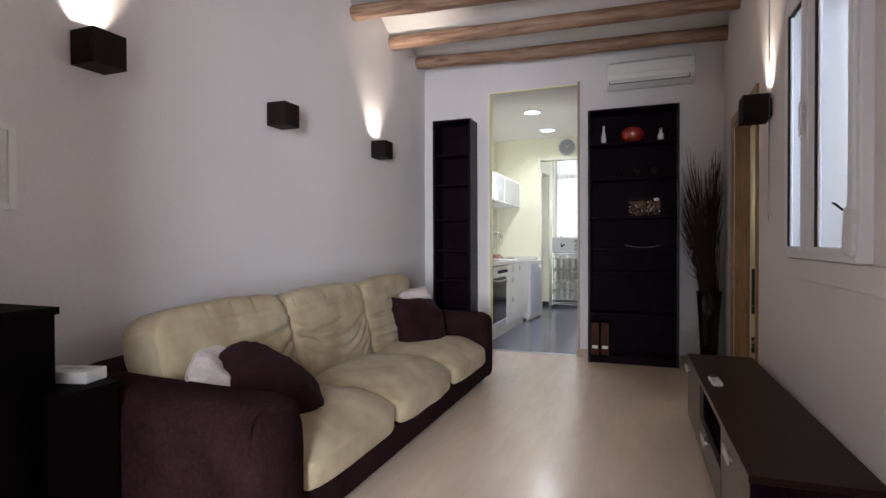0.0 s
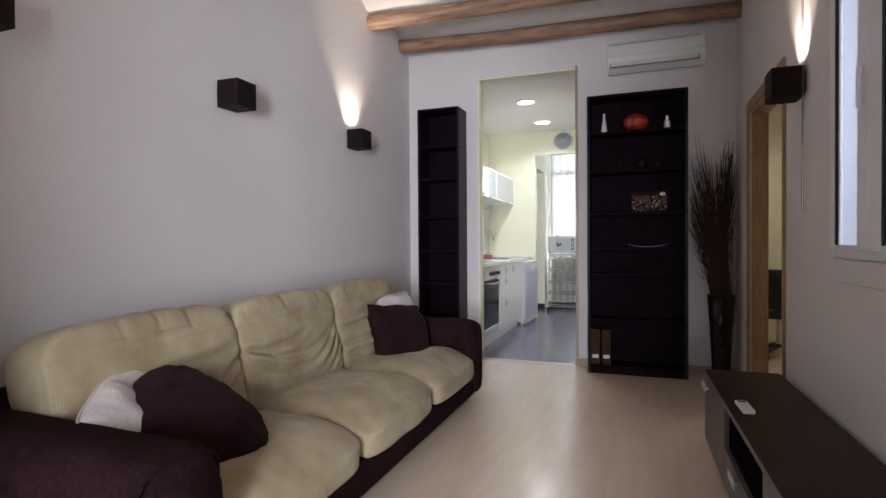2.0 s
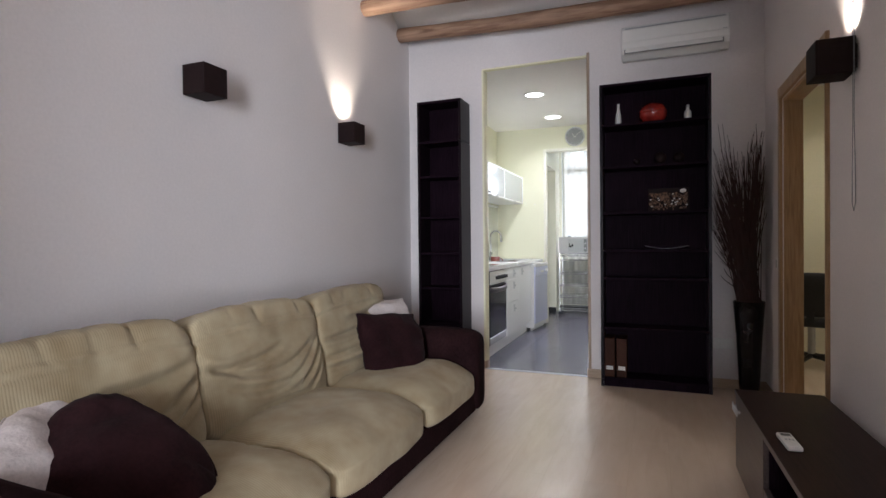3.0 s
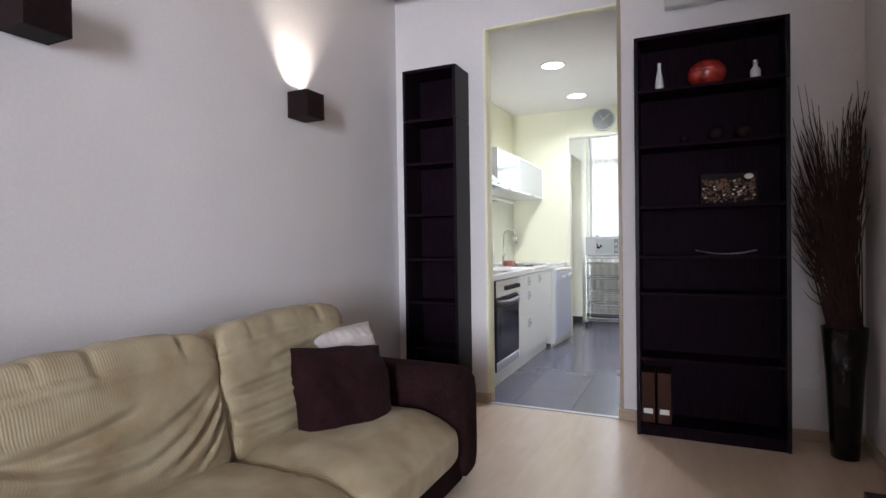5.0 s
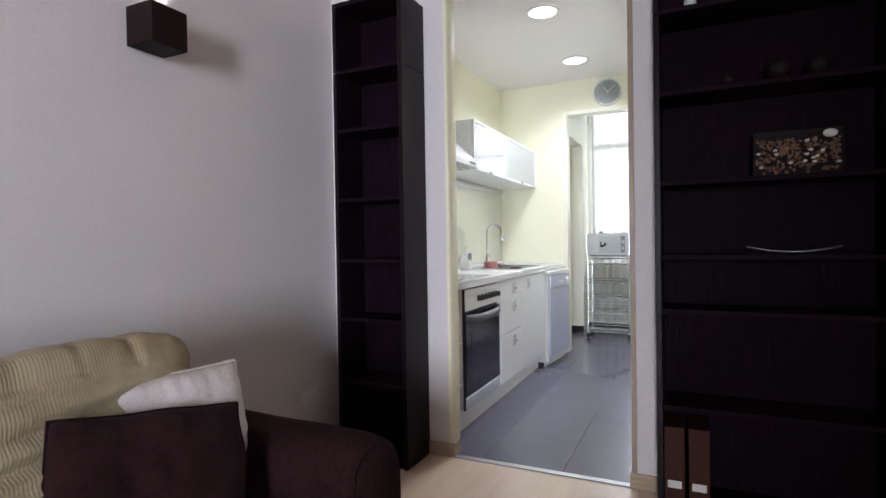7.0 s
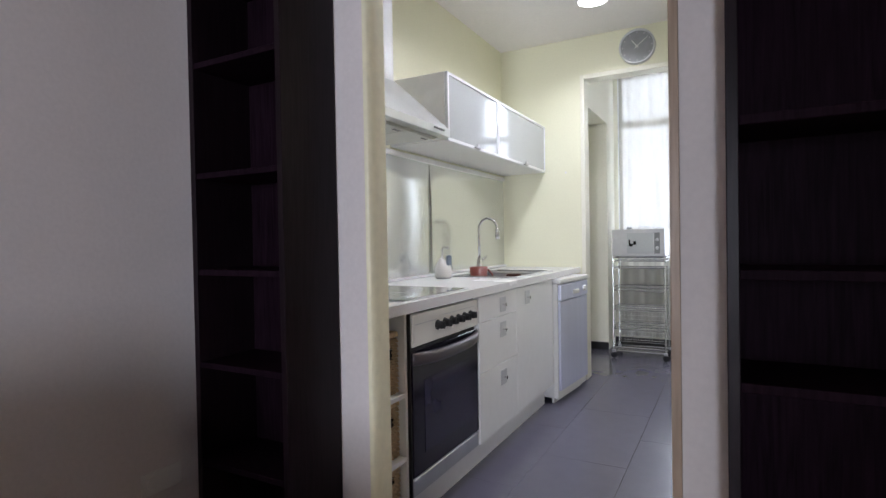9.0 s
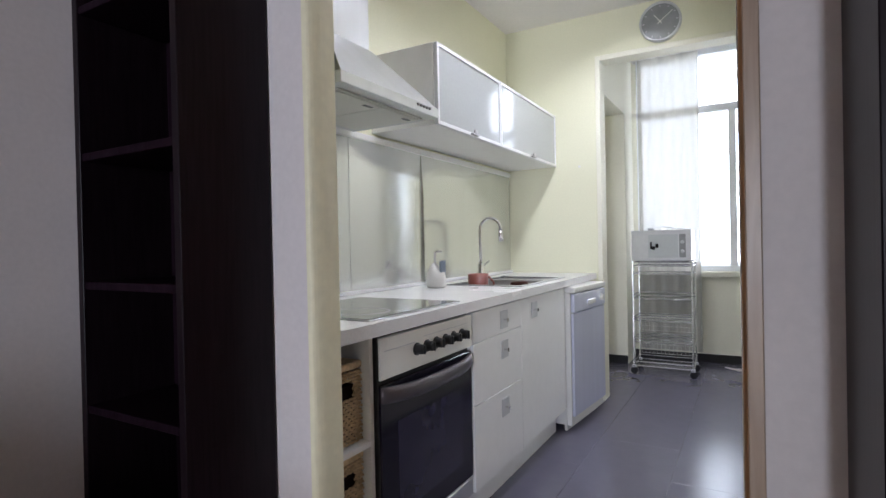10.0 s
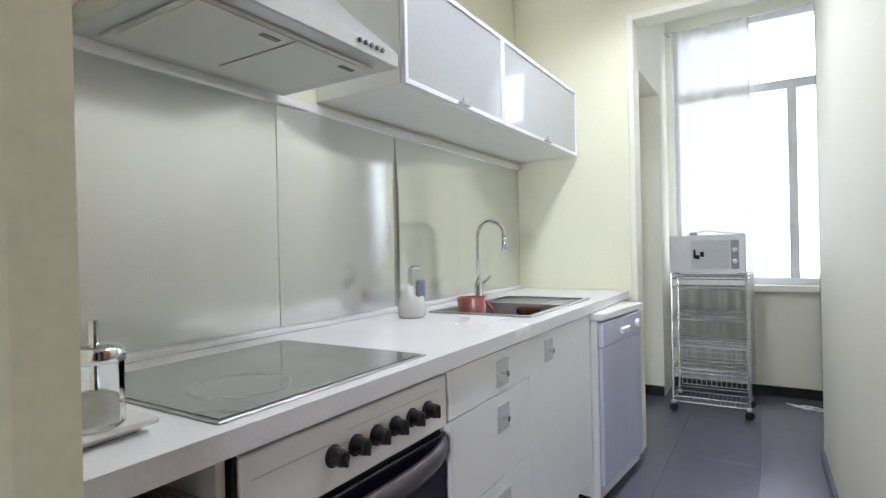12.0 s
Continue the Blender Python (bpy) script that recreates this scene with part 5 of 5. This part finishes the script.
def sink():
    ob = thing("sink", "stainless steel inset sink with a drainer", "sink", (-1.42, 7.20, CT))
    part("rim", boxes((-0.222, 0.222, -0.365, -0.345, 0.001, 0.007), (-0.222, 0.222, 0.345, 0.365, 0.001, 0.007), (-0.222, -0.20, -0.345, 0.345, 0.001, 0.007), (0.20, 0.222, -0.345, 0.345, 0.001, 0.007), (-0.20, 0.20, 0.02, 0.05, 0.001, 0.007), bevel=0.002), M_STEEL, ob)
    part("bowl", boxes((-0.2, 0.2, -0.345, 0.02, -0.16, -0.156), (-0.204, -0.2, -0.345, 0.02, -0.16, 0.002), (0.2, 0.204, -0.345, 0.02, -0.16, 0.002), (-0.2, 0.2, -0.349, -0.345, -0.16, 0.002), (-0.2, 0.2, 0.02, 0.024, -0.16, 0.002)), M_STEEL, ob)
    d = part("drainer", boxes((-0.2, 0.2, 0.05, 0.345, -0.012, -0.006)), M_STEEL, ob)
    for k in range(7):
        part("rib", boxes((-0.16 + k * 0.05, -0.15 + k * 0.05, 0.07, 0.33, -0.006, -0.002), bevel=0.0015), M_STEEL, d)


sink()


def faucet():
    ob = thing("kitchen_tap", "chrome gooseneck kitchen tap with a pull-out spray", "tap", (-1.66, 7.31, CT + 0.001))
    bm = lathe(bmesh.new(), [(0.028, 0.0), (0.028, 0.012), (0.020, 0.02), (0.020, 0.09), (0.014, 0.10)], 18)
    part("base", bm, M_CHROME, ob, smooth=True)
    pts = [(0, 0, 0.10), (0, 0, 0.28)] + [(0.07 - 0.07 * math.cos(a), 0, 0.31 + 0.07 * math.sin(a)) for a in [math.pi * k / 10 for k in range(0, 10)]] + [(0.14, 0, 0.30)]
    part("spout", tube(bmesh.new(), pts, 0.0095, 12), M_CHROME, ob, smooth=True)
    part("spray_head", tube(bmesh.new(), [(0.14, 0, 0.305), (0.141, 0, 0.28), (0.143, 0, 0.235)], 0.013, 12, 0.017), M_CHROME, ob, smooth=True)
    part("lever", tube(bmesh.new(), [(0.0, 0.018, 0.07), (0.02, 0.05, 0.10), (0.03, 0.07, 0.115)], 0.006, 8), M_CHROME, ob, smooth=True)


faucet()

mug = thing("saucepan", "small red enamel pot standing in the sink", "pot", (-1.49, 6.925, CT - 0.155))
part("pot", lathe(bmesh.new(), [(0.042, 0), (0.047, 0.01), (0.058, 0.215), (0.055, 0.215), (0.044, 0.015)], 24), M_PINK, mug, smooth=True)
part("handle", tube(bmesh.new(), [(0.066, -0.01, 0.13), (0.095, -0.015, 0.14), (0.10, -0.015, 0.17), (0.068, -0.01, 0.20)], 0.006, 8), M_PINK, mug)
dish = thing("dish_brush", "brown scrubbing brush lying in the sink", "brush", (-1.32, 7.10, CT - 0.155), 25)
part("back", move(soft_box(0.10, 0.06, 0.035, 4, 6), pose(0, 0, 0.145)), M_FOLDER, dish, smooth=True)
part("bristles", boxes((-0.045, 0.045, -0.025, 0.025, 0, 0.13), bevel=0.004), M_WICKER, dish)


def soap_dispenser():
    ob = thing("soap_dispenser", "white ceramic soap dispenser with a sponge slot and pump", "soap dispenser", (-1.625, 6.69, CT + 0.001))
    bm = lathe(bmesh.new(), [(0.040, 0), (0.047, 0.01), (0.049, 0.045), (0.042, 0.08), (0.023, 0.115), (0.013, 0.126)], 24)
    for v in bm.verts:
        if v.co.x > 0:
            v.co.x *= 1.25
            if v.co.z > 0.08:
                v.co.z -= v.co.x * 0.9
    part("body", bm, M_CERAMIC, ob, smooth=True)
    part("pump", tube(bmesh.new(), [(0, 0, 0.10), (0, 0, 0.18), (0.01, 0, 0.187), (0.045, 0, 0.187)], 0.006, 8), M_CHROME, ob, "chrome pump", True)
    part("sponge", boxes((0.035, 0.05, -0.02, 0.03, 0.06, 0.14), bevel=0.005), material("sponge_grey", (0.20, 0.24, 0.30), 0.9, grain=150, vary=0.3, bump=0.6), ob, "grey-blue sponge")


soap_dispenser()


def shaker_tray():
    ob = thing("serving_plate", "white rectangular ceramic plate on the worktop", "plate", (-1.375, 5.402, CT + 0.001), 3)
    part("plate", boxes((-0.15, 0.15, -0.075, 0.075, 0.010, 0.022), (-0.13, 0.13, -0.06, 0.06, 0.0, 0.010), bevel=0.004, seg=2), M_CERAMIC, ob)
    s = thing("sugar_shaker", "glass sugar dispenser with a chrome spout lid", "sugar dispenser", (-1.258, 5.410, CT + 0.0235))
    part("jar", lathe(bmesh.new(), [(0.032, 0), (0.036, 0.004), (0.036, 0.090), (0.034, 0.090), (0.034, 0.006), (0.006, 0.006)], 24), M_JAR, s, "clear glass jar", True)
    part("sugar", lathe(bmesh.new(), [(0.031, 0.0065), (0.031, 0.036), (0.012, 0.046)], 20), M_PAPER, s, "white sugar", True)
    part("lid", lathe(bmesh.new(), [(0.038, 0.089), (0.038, 0.104), (0.033, 0.111), (0.008, 0.114)], 24), M_CHROME, s, "chrome lid", True)
    part("spout", tube(bmesh.new(), [(0, 0, 0.03), (0, 0, 0.146)], 0.006, 10), M_CHROME, s)


shaker_tray()


def dishwasher():
    y0, y1, xf = 0.0, 0.555, 0.0
    ob = thing("dishwasher", "freestanding steel-front dishwasher under the worktop end", "dishwasher", (-1.100, 7.385, 0), -5.5)
    part("body", boxes((-0.54, xf - 0.05, y0, y1, 0.035, 0.82), bevel=0.003), M_PLASTIC, ob, "pale grey body")
    part("top", boxes((-0.54, xf + 0.01, y0 - 0.002, y1 + 0.002, 0.822, 0.855), bevel=0.006, seg=2), M_PLASTIC, ob)
    part("side_edge", boxes((xf - 0.049, xf - 0.02, y0 + 0.002, y1 - 0.002, 0.035, 0.82)), M_PLASTIC, ob)
    d = part("door", boxes((xf - 0.018, xf, y0 + 0.006, y1 - 0.006, 0.09, 0.70), bevel=0.004), M_DWSTEEL, ob, "brushed steel door")
    p = part("control_panel", boxes((xf - 0.018, xf + 0.006, y0 + 0.006, y1 - 0.006, 0.705, 0.815), bevel=0.006, seg=2), M_DWSTEEL, ob)
    part("handle", boxes((xf + 0.006, xf + 0.02, y0 + 0.22, y1 - 0.22, 0.735, 0.765), bevel=0.005), M_PLASTIC, p)
    part("dial", lathe(bmesh.new(), [(0.022, 0), (0.020, 0.016), (0.01, 0.018)], 18), M_PLASTIC, p).matrix_local = pose(xf + 0.0065, y1 - 0.09, 0.76, 0, 90, 0)
    for fy in (y0 + 0.05, y1 - 0.05):
        part("foot", lathe(bmesh.new(), [(0.018, 0), (0.018, 0.036)], 10, (xf - 0.08, fy, 0)), M_BLACK, ob)
    part("kick_plate", boxes((xf - 0.07, xf - 0.055, y0 + 0.01, y1 - 0.01, 0.0, 0.085)), M_PLASTIC, ob)


dishwasher()


def wall_clock():
    ob = thing("wall_clock", "round grey wall clock in a steel rim, ten past one", "clock", (-0.685, 8.099, 2.563))
    R = 0.130
    bm = lathe(bmesh.new(), [(R, 0), (R, 0.03), (R - 0.012, 0.034), (R - 0.014, 0.02)], 48, cap=False)
    part("rim", move(bm, pose(0, 0, 0, 90, 0, 0)), M_STEEL, ob, "steel rim", True)
    part("face", move(lathe(bmesh.new(), [(R - 0.013, 0.0), (R - 0.013, 0.02)], 48), pose(0, 0, 0, 90, 0, 0)), M_CLOCK, ob, "grey dial")
    for k in range(12):
        a = k * math.pi / 6
        part("hour_mark", move(boxes((-0.003, 0.003, -0.0235, -0.0205, 0.098, 0.108 if k % 3 else 0.112)), Matrix.Rotation(a, 4, "Y")), M_STEELD, ob)
    part("hour_hand", move(boxes((-0.0025, 0.0025, -0.0265, -0.024, -0.015, 0.062)), Matrix.Rotation(radians(-38), 4, "Y")), M_PAPER, ob)
    part("minute_hand", move(boxes((-0.002, 0.002, -0.0295, -0.027, -0.02, 0.098)), Matrix.Rotation(radians(52), 4, "Y")), M_PAPER, ob)


wall_clock()

for ly in (6.36, 7.47):
    dl = thing("downlight", "round recessed downlight, switched on, in the kitchen ceiling", "downlight", (-0.875, ly, 2.72), 0, "downlights")
    part("ring", lathe(bmesh.new(), [(0.115, -0.002), (0.112, -0.012), (0.095, -0.012), (0.095, -0.002)], 32, cap=False), M_PLASTIC, dl, smooth=True)
    part("diffuser", lathe(bmesh.new(), [(0.094, -0.004), (0.094, -0.009)], 32), M_LED, dl, "glowing diffuser")
# glowing disc out of view, added to go with the side room's fill lamp
sl = thing("side_room_fill_disc", "unseen glowing disc added with the side room's fill lamp", "ceiling light", (2.0, 5.6, 2.6))
part("shade", lathe(bmesh.new(), [(0.15, -0.002), (0.15, -0.03), (0.12, -0.045)], 24), M_BULB, sl)


def cupboard_leaf():
    ob = thing("wooden_door", "oak pocket door lining with a white pull at the kitchen entrance", "door", (0, 0, 0))
    part("leaf", boxes((-0.2095, -0.2005, 5.572, YL - 0.002, 0.0, 2.70), bevel=0.002), M_OAKG, ob)
    part("edge_strip", boxes((-0.2125, -0.2100, 5.80, 5.83, 0.0, 2.70)), M_OAKG, ob)
    # thin black sheet on the wall: the pocket slot's shade as colour
    part("slot", boxes((-0.2040, -0.2005, 5.405, 5.571, 0.0, 2.70)), M_GASKET, ob, "black sheet standing in for the shade in the pocket slot")
    part("jamb_board", boxes((-0.2095, -0.2005, KY + 0.002, 5.404, 0.0, 2.70), bevel=0.002), M_OAKG, ob)
    part("metal_strip", boxes((-0.2120, -0.2097, 5.335, 5.343, 0.0, 2.70)), M_WIRE, ob, "pale metal edge strip")
    part("metal_strip", boxes((-0.2120, -0.2097, 5.380, 5.390, 0.0, 2.70)), M_WIRE, ob, "pale metal edge strip")
    part("pull_frame", boxes((-0.2085, -0.2042, 5.556, 5.570, 0.94, 1.205), (-0.2085, -0.2042, 5.44, 5.556, 1.193, 1.205), (-0.2085, -0.2042, 5.44, 5.556, 0.94, 0.952), bevel=0.001), M_UPVC, ob, "white pull frame")
    part("casing", boxes((-0.2030, -0.1800, EY - 0.009, EY - 0.001, 0.071, 2.70), bevel=0.002), M_OAKP, ob, "narrow oak casing strip")


cupboard_leaf()


# ---- gallery ----
structure("baseboard_gallery", boxes((-1.17, 0.40, 9.706, 9.72, -0.002, 0.075), (-1.36, -1.17, 9.336, 9.35, -0.002, 0.075), bevel=0.003), M_BLACK, "dark skirting tiles in the gallery", "skirting")
structure("baseboard_kitchen", prism([(-0.229, YL + 0.002), (-0.217, YL + 0.002), (-0.247, 8.43), (-0.259, 8.43)], -0.002, 0.075), M_TILE, "dark skirting along the kitchen wall", "skirting")


def gallery_window():
    ob = tagged(new("window_2"), "tall white window with a transom over a sliding sash", "window", kind="structure")
    y0, y1 = 9.74, 9.79
    part("window_frame", boxes((GX0, GX0 + 0.05, y0, y1, GZ0, GZ1), (GX1 - 0.05, GX1, y0, y1, GZ0, GZ1), (GX0 + 0.05, GX1 - 0.05, y0, y1, GZ0, GZ0 + 0.05), (GX0 + 0.05, GX1 - 0.05, y0, y1, GZ1 - 0.05, GZ1), (GX0 + 0.05, GX1 - 0.05, y0, y1, 2.28, 2.35), bevel=0.004), M_UPVC, ob)
    s = part("sash", boxes((-0.345, -0.285, y0 - 0.02, y1 - 0.02, GZ0 + 0.05, 2.28), bevel=0.004), M_UPVC, ob)
    for a, b, c, d in ((GX0 + 0.05, -0.345, GZ0 + 0.05, 2.28), (-0.285, -0.15, GZ0 + 0.05, 2.28), (GX0 + 0.05, GX1 - 0.05, 2.35, GZ1 - 0.05)):
        p = part("pane", boxes((a, b, 9.763, 9.769, c, d)), M_CLEAR, ob)
        p.visible_shadow = False
    part("window_sill", boxes((GX0 - 0.0, GX1 + 0.03, 9.66, 9.738, GZ0 - 0.05, GZ0 - 0.002), bevel=0.004), M_KWHITE, ob)


gallery_window()


def curtain(x0, x1, z0, z1, seed, folds, label):
    ob = thing("sheer_curtain", label, "curtain", (0, 9.645, 0), 0, "sheer curtains")
    bm = bmesh.new()
    n = 60
    a, b = [], []
    for i in range(n + 1):
        s = i / n
        x = x0 + (x1 - x0) * s
        y = 0.012 * math.sin(s * folds * 2 * math.pi + seed)
        a.append(bm.verts.new((x, y, z0)))
        b.append(bm.verts.new((x, y * 0.6, z1)))
    for k in range(n):
        bm.faces.new((a[k], a[k + 1], b[k + 1], b[k]))
    part("fabric", bm, M_SHEER, ob, smooth=True)


curtain(-1.10, -0.575, 0.10, 2.83, 0.0, 5, "thin white sheer curtain over half the gallery window")
curtain(-0.175, 0.05, 0.10, 2.83, 2.0, 3, "thin white sheer curtain at the window edge")
rod = thing("curtain_rod", "thin white curtain rod above the gallery window", "curtain rod", (0, 9.645, 2.835))
part("rod", tube(bmesh.new(), [(-1.18, 0, 0), (0.10, 0, 0)], 0.006, 8), M_PLASTIC, rod)
part("bracket", boxes((-1.15, -1.13, -0.006, 0.075, -0.01, 0.01)), M_PLASTIC, rod)
part("bracket", boxes((0.06, 0.08, -0.006, 0.075, -0.01, 0.01)), M_PLASTIC, rod)


def trolley():
    x0, x1, y0, y1 = -1.055, -0.60, 9.00, 9.30
    ob = thing("kitchen_trolley", "chrome wire trolley on castors with five basket shelves", "trolley", (0, 0, 0))
    for x in (x0, x1):
        for y in (y0, y1):
            part("post", tube(bmesh.new(), [(x, y, 0.07), (x, y, 0.95)], 0.0085, 10), M_WIRE, ob)
            c = part("castor", move(lathe(bmesh.new(), [(0.010, -0.012), (0.028, -0.010), (0.030, 0), (0.028, 0.010), (0.010, 0.012)], 18), pose(x, y, 0.030, 90, 0, 20)), M_BLACK, ob)
            part("fork", boxes((x - 0.014, x + 0.014, y - 0.014, y + 0.014, 0.055, 0.078), bevel=0.003), M_STEELD, c)
    for z, drop, mesh in ((0.105, 0.035, 16), (0.30, 0.025, 6), (0.475, 0.022, 6), (0.665, 0.03, 6), (0.845, 0.0, 0), (0.94, 0.03, 6)):
        bm = bmesh.new()
        for zz in (z, z - drop) if drop else (z,):
            for p, q in (((x0, y0), (x1, y0)), ((x1, y0), (x1, y1)), ((x1, y1), (x0, y1)), ((x0, y1), (x0, y0))):
                tube(bm, [(*p, zz), (*q, zz)], 0.0055, 6)
        part("shelf_frame", bm, M_WIRE, ob)
        bm = bmesh.new()
        for k in range(1, mesh):
            x = x0 + (x1 - x0) * k / mesh
            tube(bm, [(x, y0, z - drop), (x, y1, z - drop)], 0.0018, 4)
            if mesh == 16:
                h = (x1 - x0) / 32
                tube(bm, [(x - h, y0, z - drop), (x, y0, z)], 0.0022, 4)
                tube(bm, [(x, y0, z), (x + h, y0, z - drop)], 0.0022, 4)
        if mesh:
            tagged(part("wire_grid", bm, M_WIRE, ob), kind="stuff")
        else:
            bm.free()
    for z in (0.13, 0.33):
        bm = bmesh.new()
        for k in range(14):
            x = x0 + 0.02 + (x1 - x0 - 0.04) * k / 13
            tube(bm, [(x, y1 - 0.02, z), (x, y1 - 0.02, z + 0.12)], 0.0015, 4)
        for zz in (z, z + 0.04, z + 0.08, z + 0.12):
            tube(bm, [(x0 + 0.02, y1 - 0.02, zz), (x1 - 0.02, y1 - 0.02, zz)], 0.002, 4)
        tagged(part("basket_wire", bm, M_PLASTIC, ob, "white wire basket"), kind="stuff")


trolley()


def microwave():
    x0, x1, y0, y1, z0, z1 = -1.06, -0.60, 8.99, 9.30, 0.945, 1.205
    ob = thing("microwave", "pale silver microwave with a mirrored door on the trolley", "microwave", (0, 0, 0))
    part("body", boxes((x0, x1, y0 + 0.02, y1, z0 + 0.008, z1), bevel=0.006, seg=2), M_STEELD, ob)
    part("front", boxes((x0, x1, y0, y0 + 0.019, z0 + 0.008, z1), bevel=0.004), M_MICRO, ob)
    door = part("door_glass", boxes((x0 + 0.135, x1 - 0.095, y0 - 0.004, y0 - 0.0005, z0 + 0.035, z1 - 0.035), bevel=0.001), M_FROST, ob, "grey mirrored door window")
    part("control_strip", boxes((x1 - 0.088, x1 - 0.040, y0 - 0.003, y0 - 0.0005, z0 + 0.035, z1 - 0.035)), M_CLOCK, ob, "grey control strip")
    for k in range(2):
        part("dial", move(lathe(bmesh.new(), [(0.015, 0), (0.014, 0.012), (0.008, 0.014)], 16), pose(x1 - 0.064, y0 - 0.003, z0 + 0.085 + 0.075 * k, 90, 0, 0)), M_STEELD, ob)
    part("sticker", boxes((x0 + 0.150, x0 + 0.164, y0 - 0.006, y0 - 0.0045, z0 + 0.105, z0 + 0.165), (x0 + 0.164, x0 + 0.188, y0 - 0.006, y0 - 0.0045, z0 + 0.10, z0 + 0.128), (x0 + 0.192, x0 + 0.215, y0 - 0.006, y0 - 0.0045, z0 + 0.115, z0 + 0.150)), M_VASE, door, "black printed sticker")
    for x in (x0 + 0.04, x1 - 0.04):
        part("foot", boxes((x - 0.015, x + 0.015, y0 + 0.05, y1 - 0.05, z0, z0 + 0.008)), M_BLACK, ob)


microwave()
cd = thing("power_cable", "white cable end lying over the microwave", "cable", (-0.90, 9.08, 1.213))
part("cable", tube(bmesh.new(), [(0.28, 0.1, 0), (0.2, 0.03, 0.006), (0.10, 0, 0.02), (0.05, 0, 0.024), (0.0, 0, 0.012)], 0.004, 6), M_STEELD, cd)
part("plug", boxes((-0.04, 0.005, -0.012, 0.012, -0.006, 0.014), bevel=0.004), M_CLOCK, cd)
fc = thing("cable_coil", "white cable coil lying on the gallery floor", "cable", (-0.17, 9.45, 0.0))
part("coil", tube(bmesh.new(), [(-0.09 + 0.012 * k * math.sin(k), 0.05 * math.sin(k * 1.3), 0.006 + 0.002 * (k % 3)) for k in range(14)], 0.005, 6), M_PAPER, fc)
hook = thing("wall_hook", "tiny white hook on the yellow wall", "hook", (-1.24, 8.10, 1.66))
part("peg", move(lathe(bmesh.new(), [(0.006, 0), (0.006, 0.012), (0.009, 0.016)], 10), pose(0, 0, 0, 90, 0, 0)), M_PLASTIC, hook)

# ---- slate floor tiles, one object each ----
TW, TL = 0.42, 0.84
floor_k = bpy.data.objects["floor_kitchen"]
tile_mesh = finish("tile", boxes((0.0008, TW - 0.0008, 0.0005, TL - 0.0005, -0.0055, 0.0), bevel=0.0005), M_TILE)
half_mesh = finish("tile", boxes((0.0008, TW - 0.0008, 0.0005, TL / 2 - 0.0005, -0.0055, 0.0), bevel=0.0005), M_TILE)
for i in range(-3, 3):
    ty, odd = 5.264, i % 2
    while ty < 9.84:
        first = odd and ty < 5.3
        tile = new("tile", half_mesh if first else tile_mesh)
        tile.matrix_world = pose(-0.53 + i * TW, ty, 0)
        tile.parent = floor_k
        ty += TL / 2 if first else TL
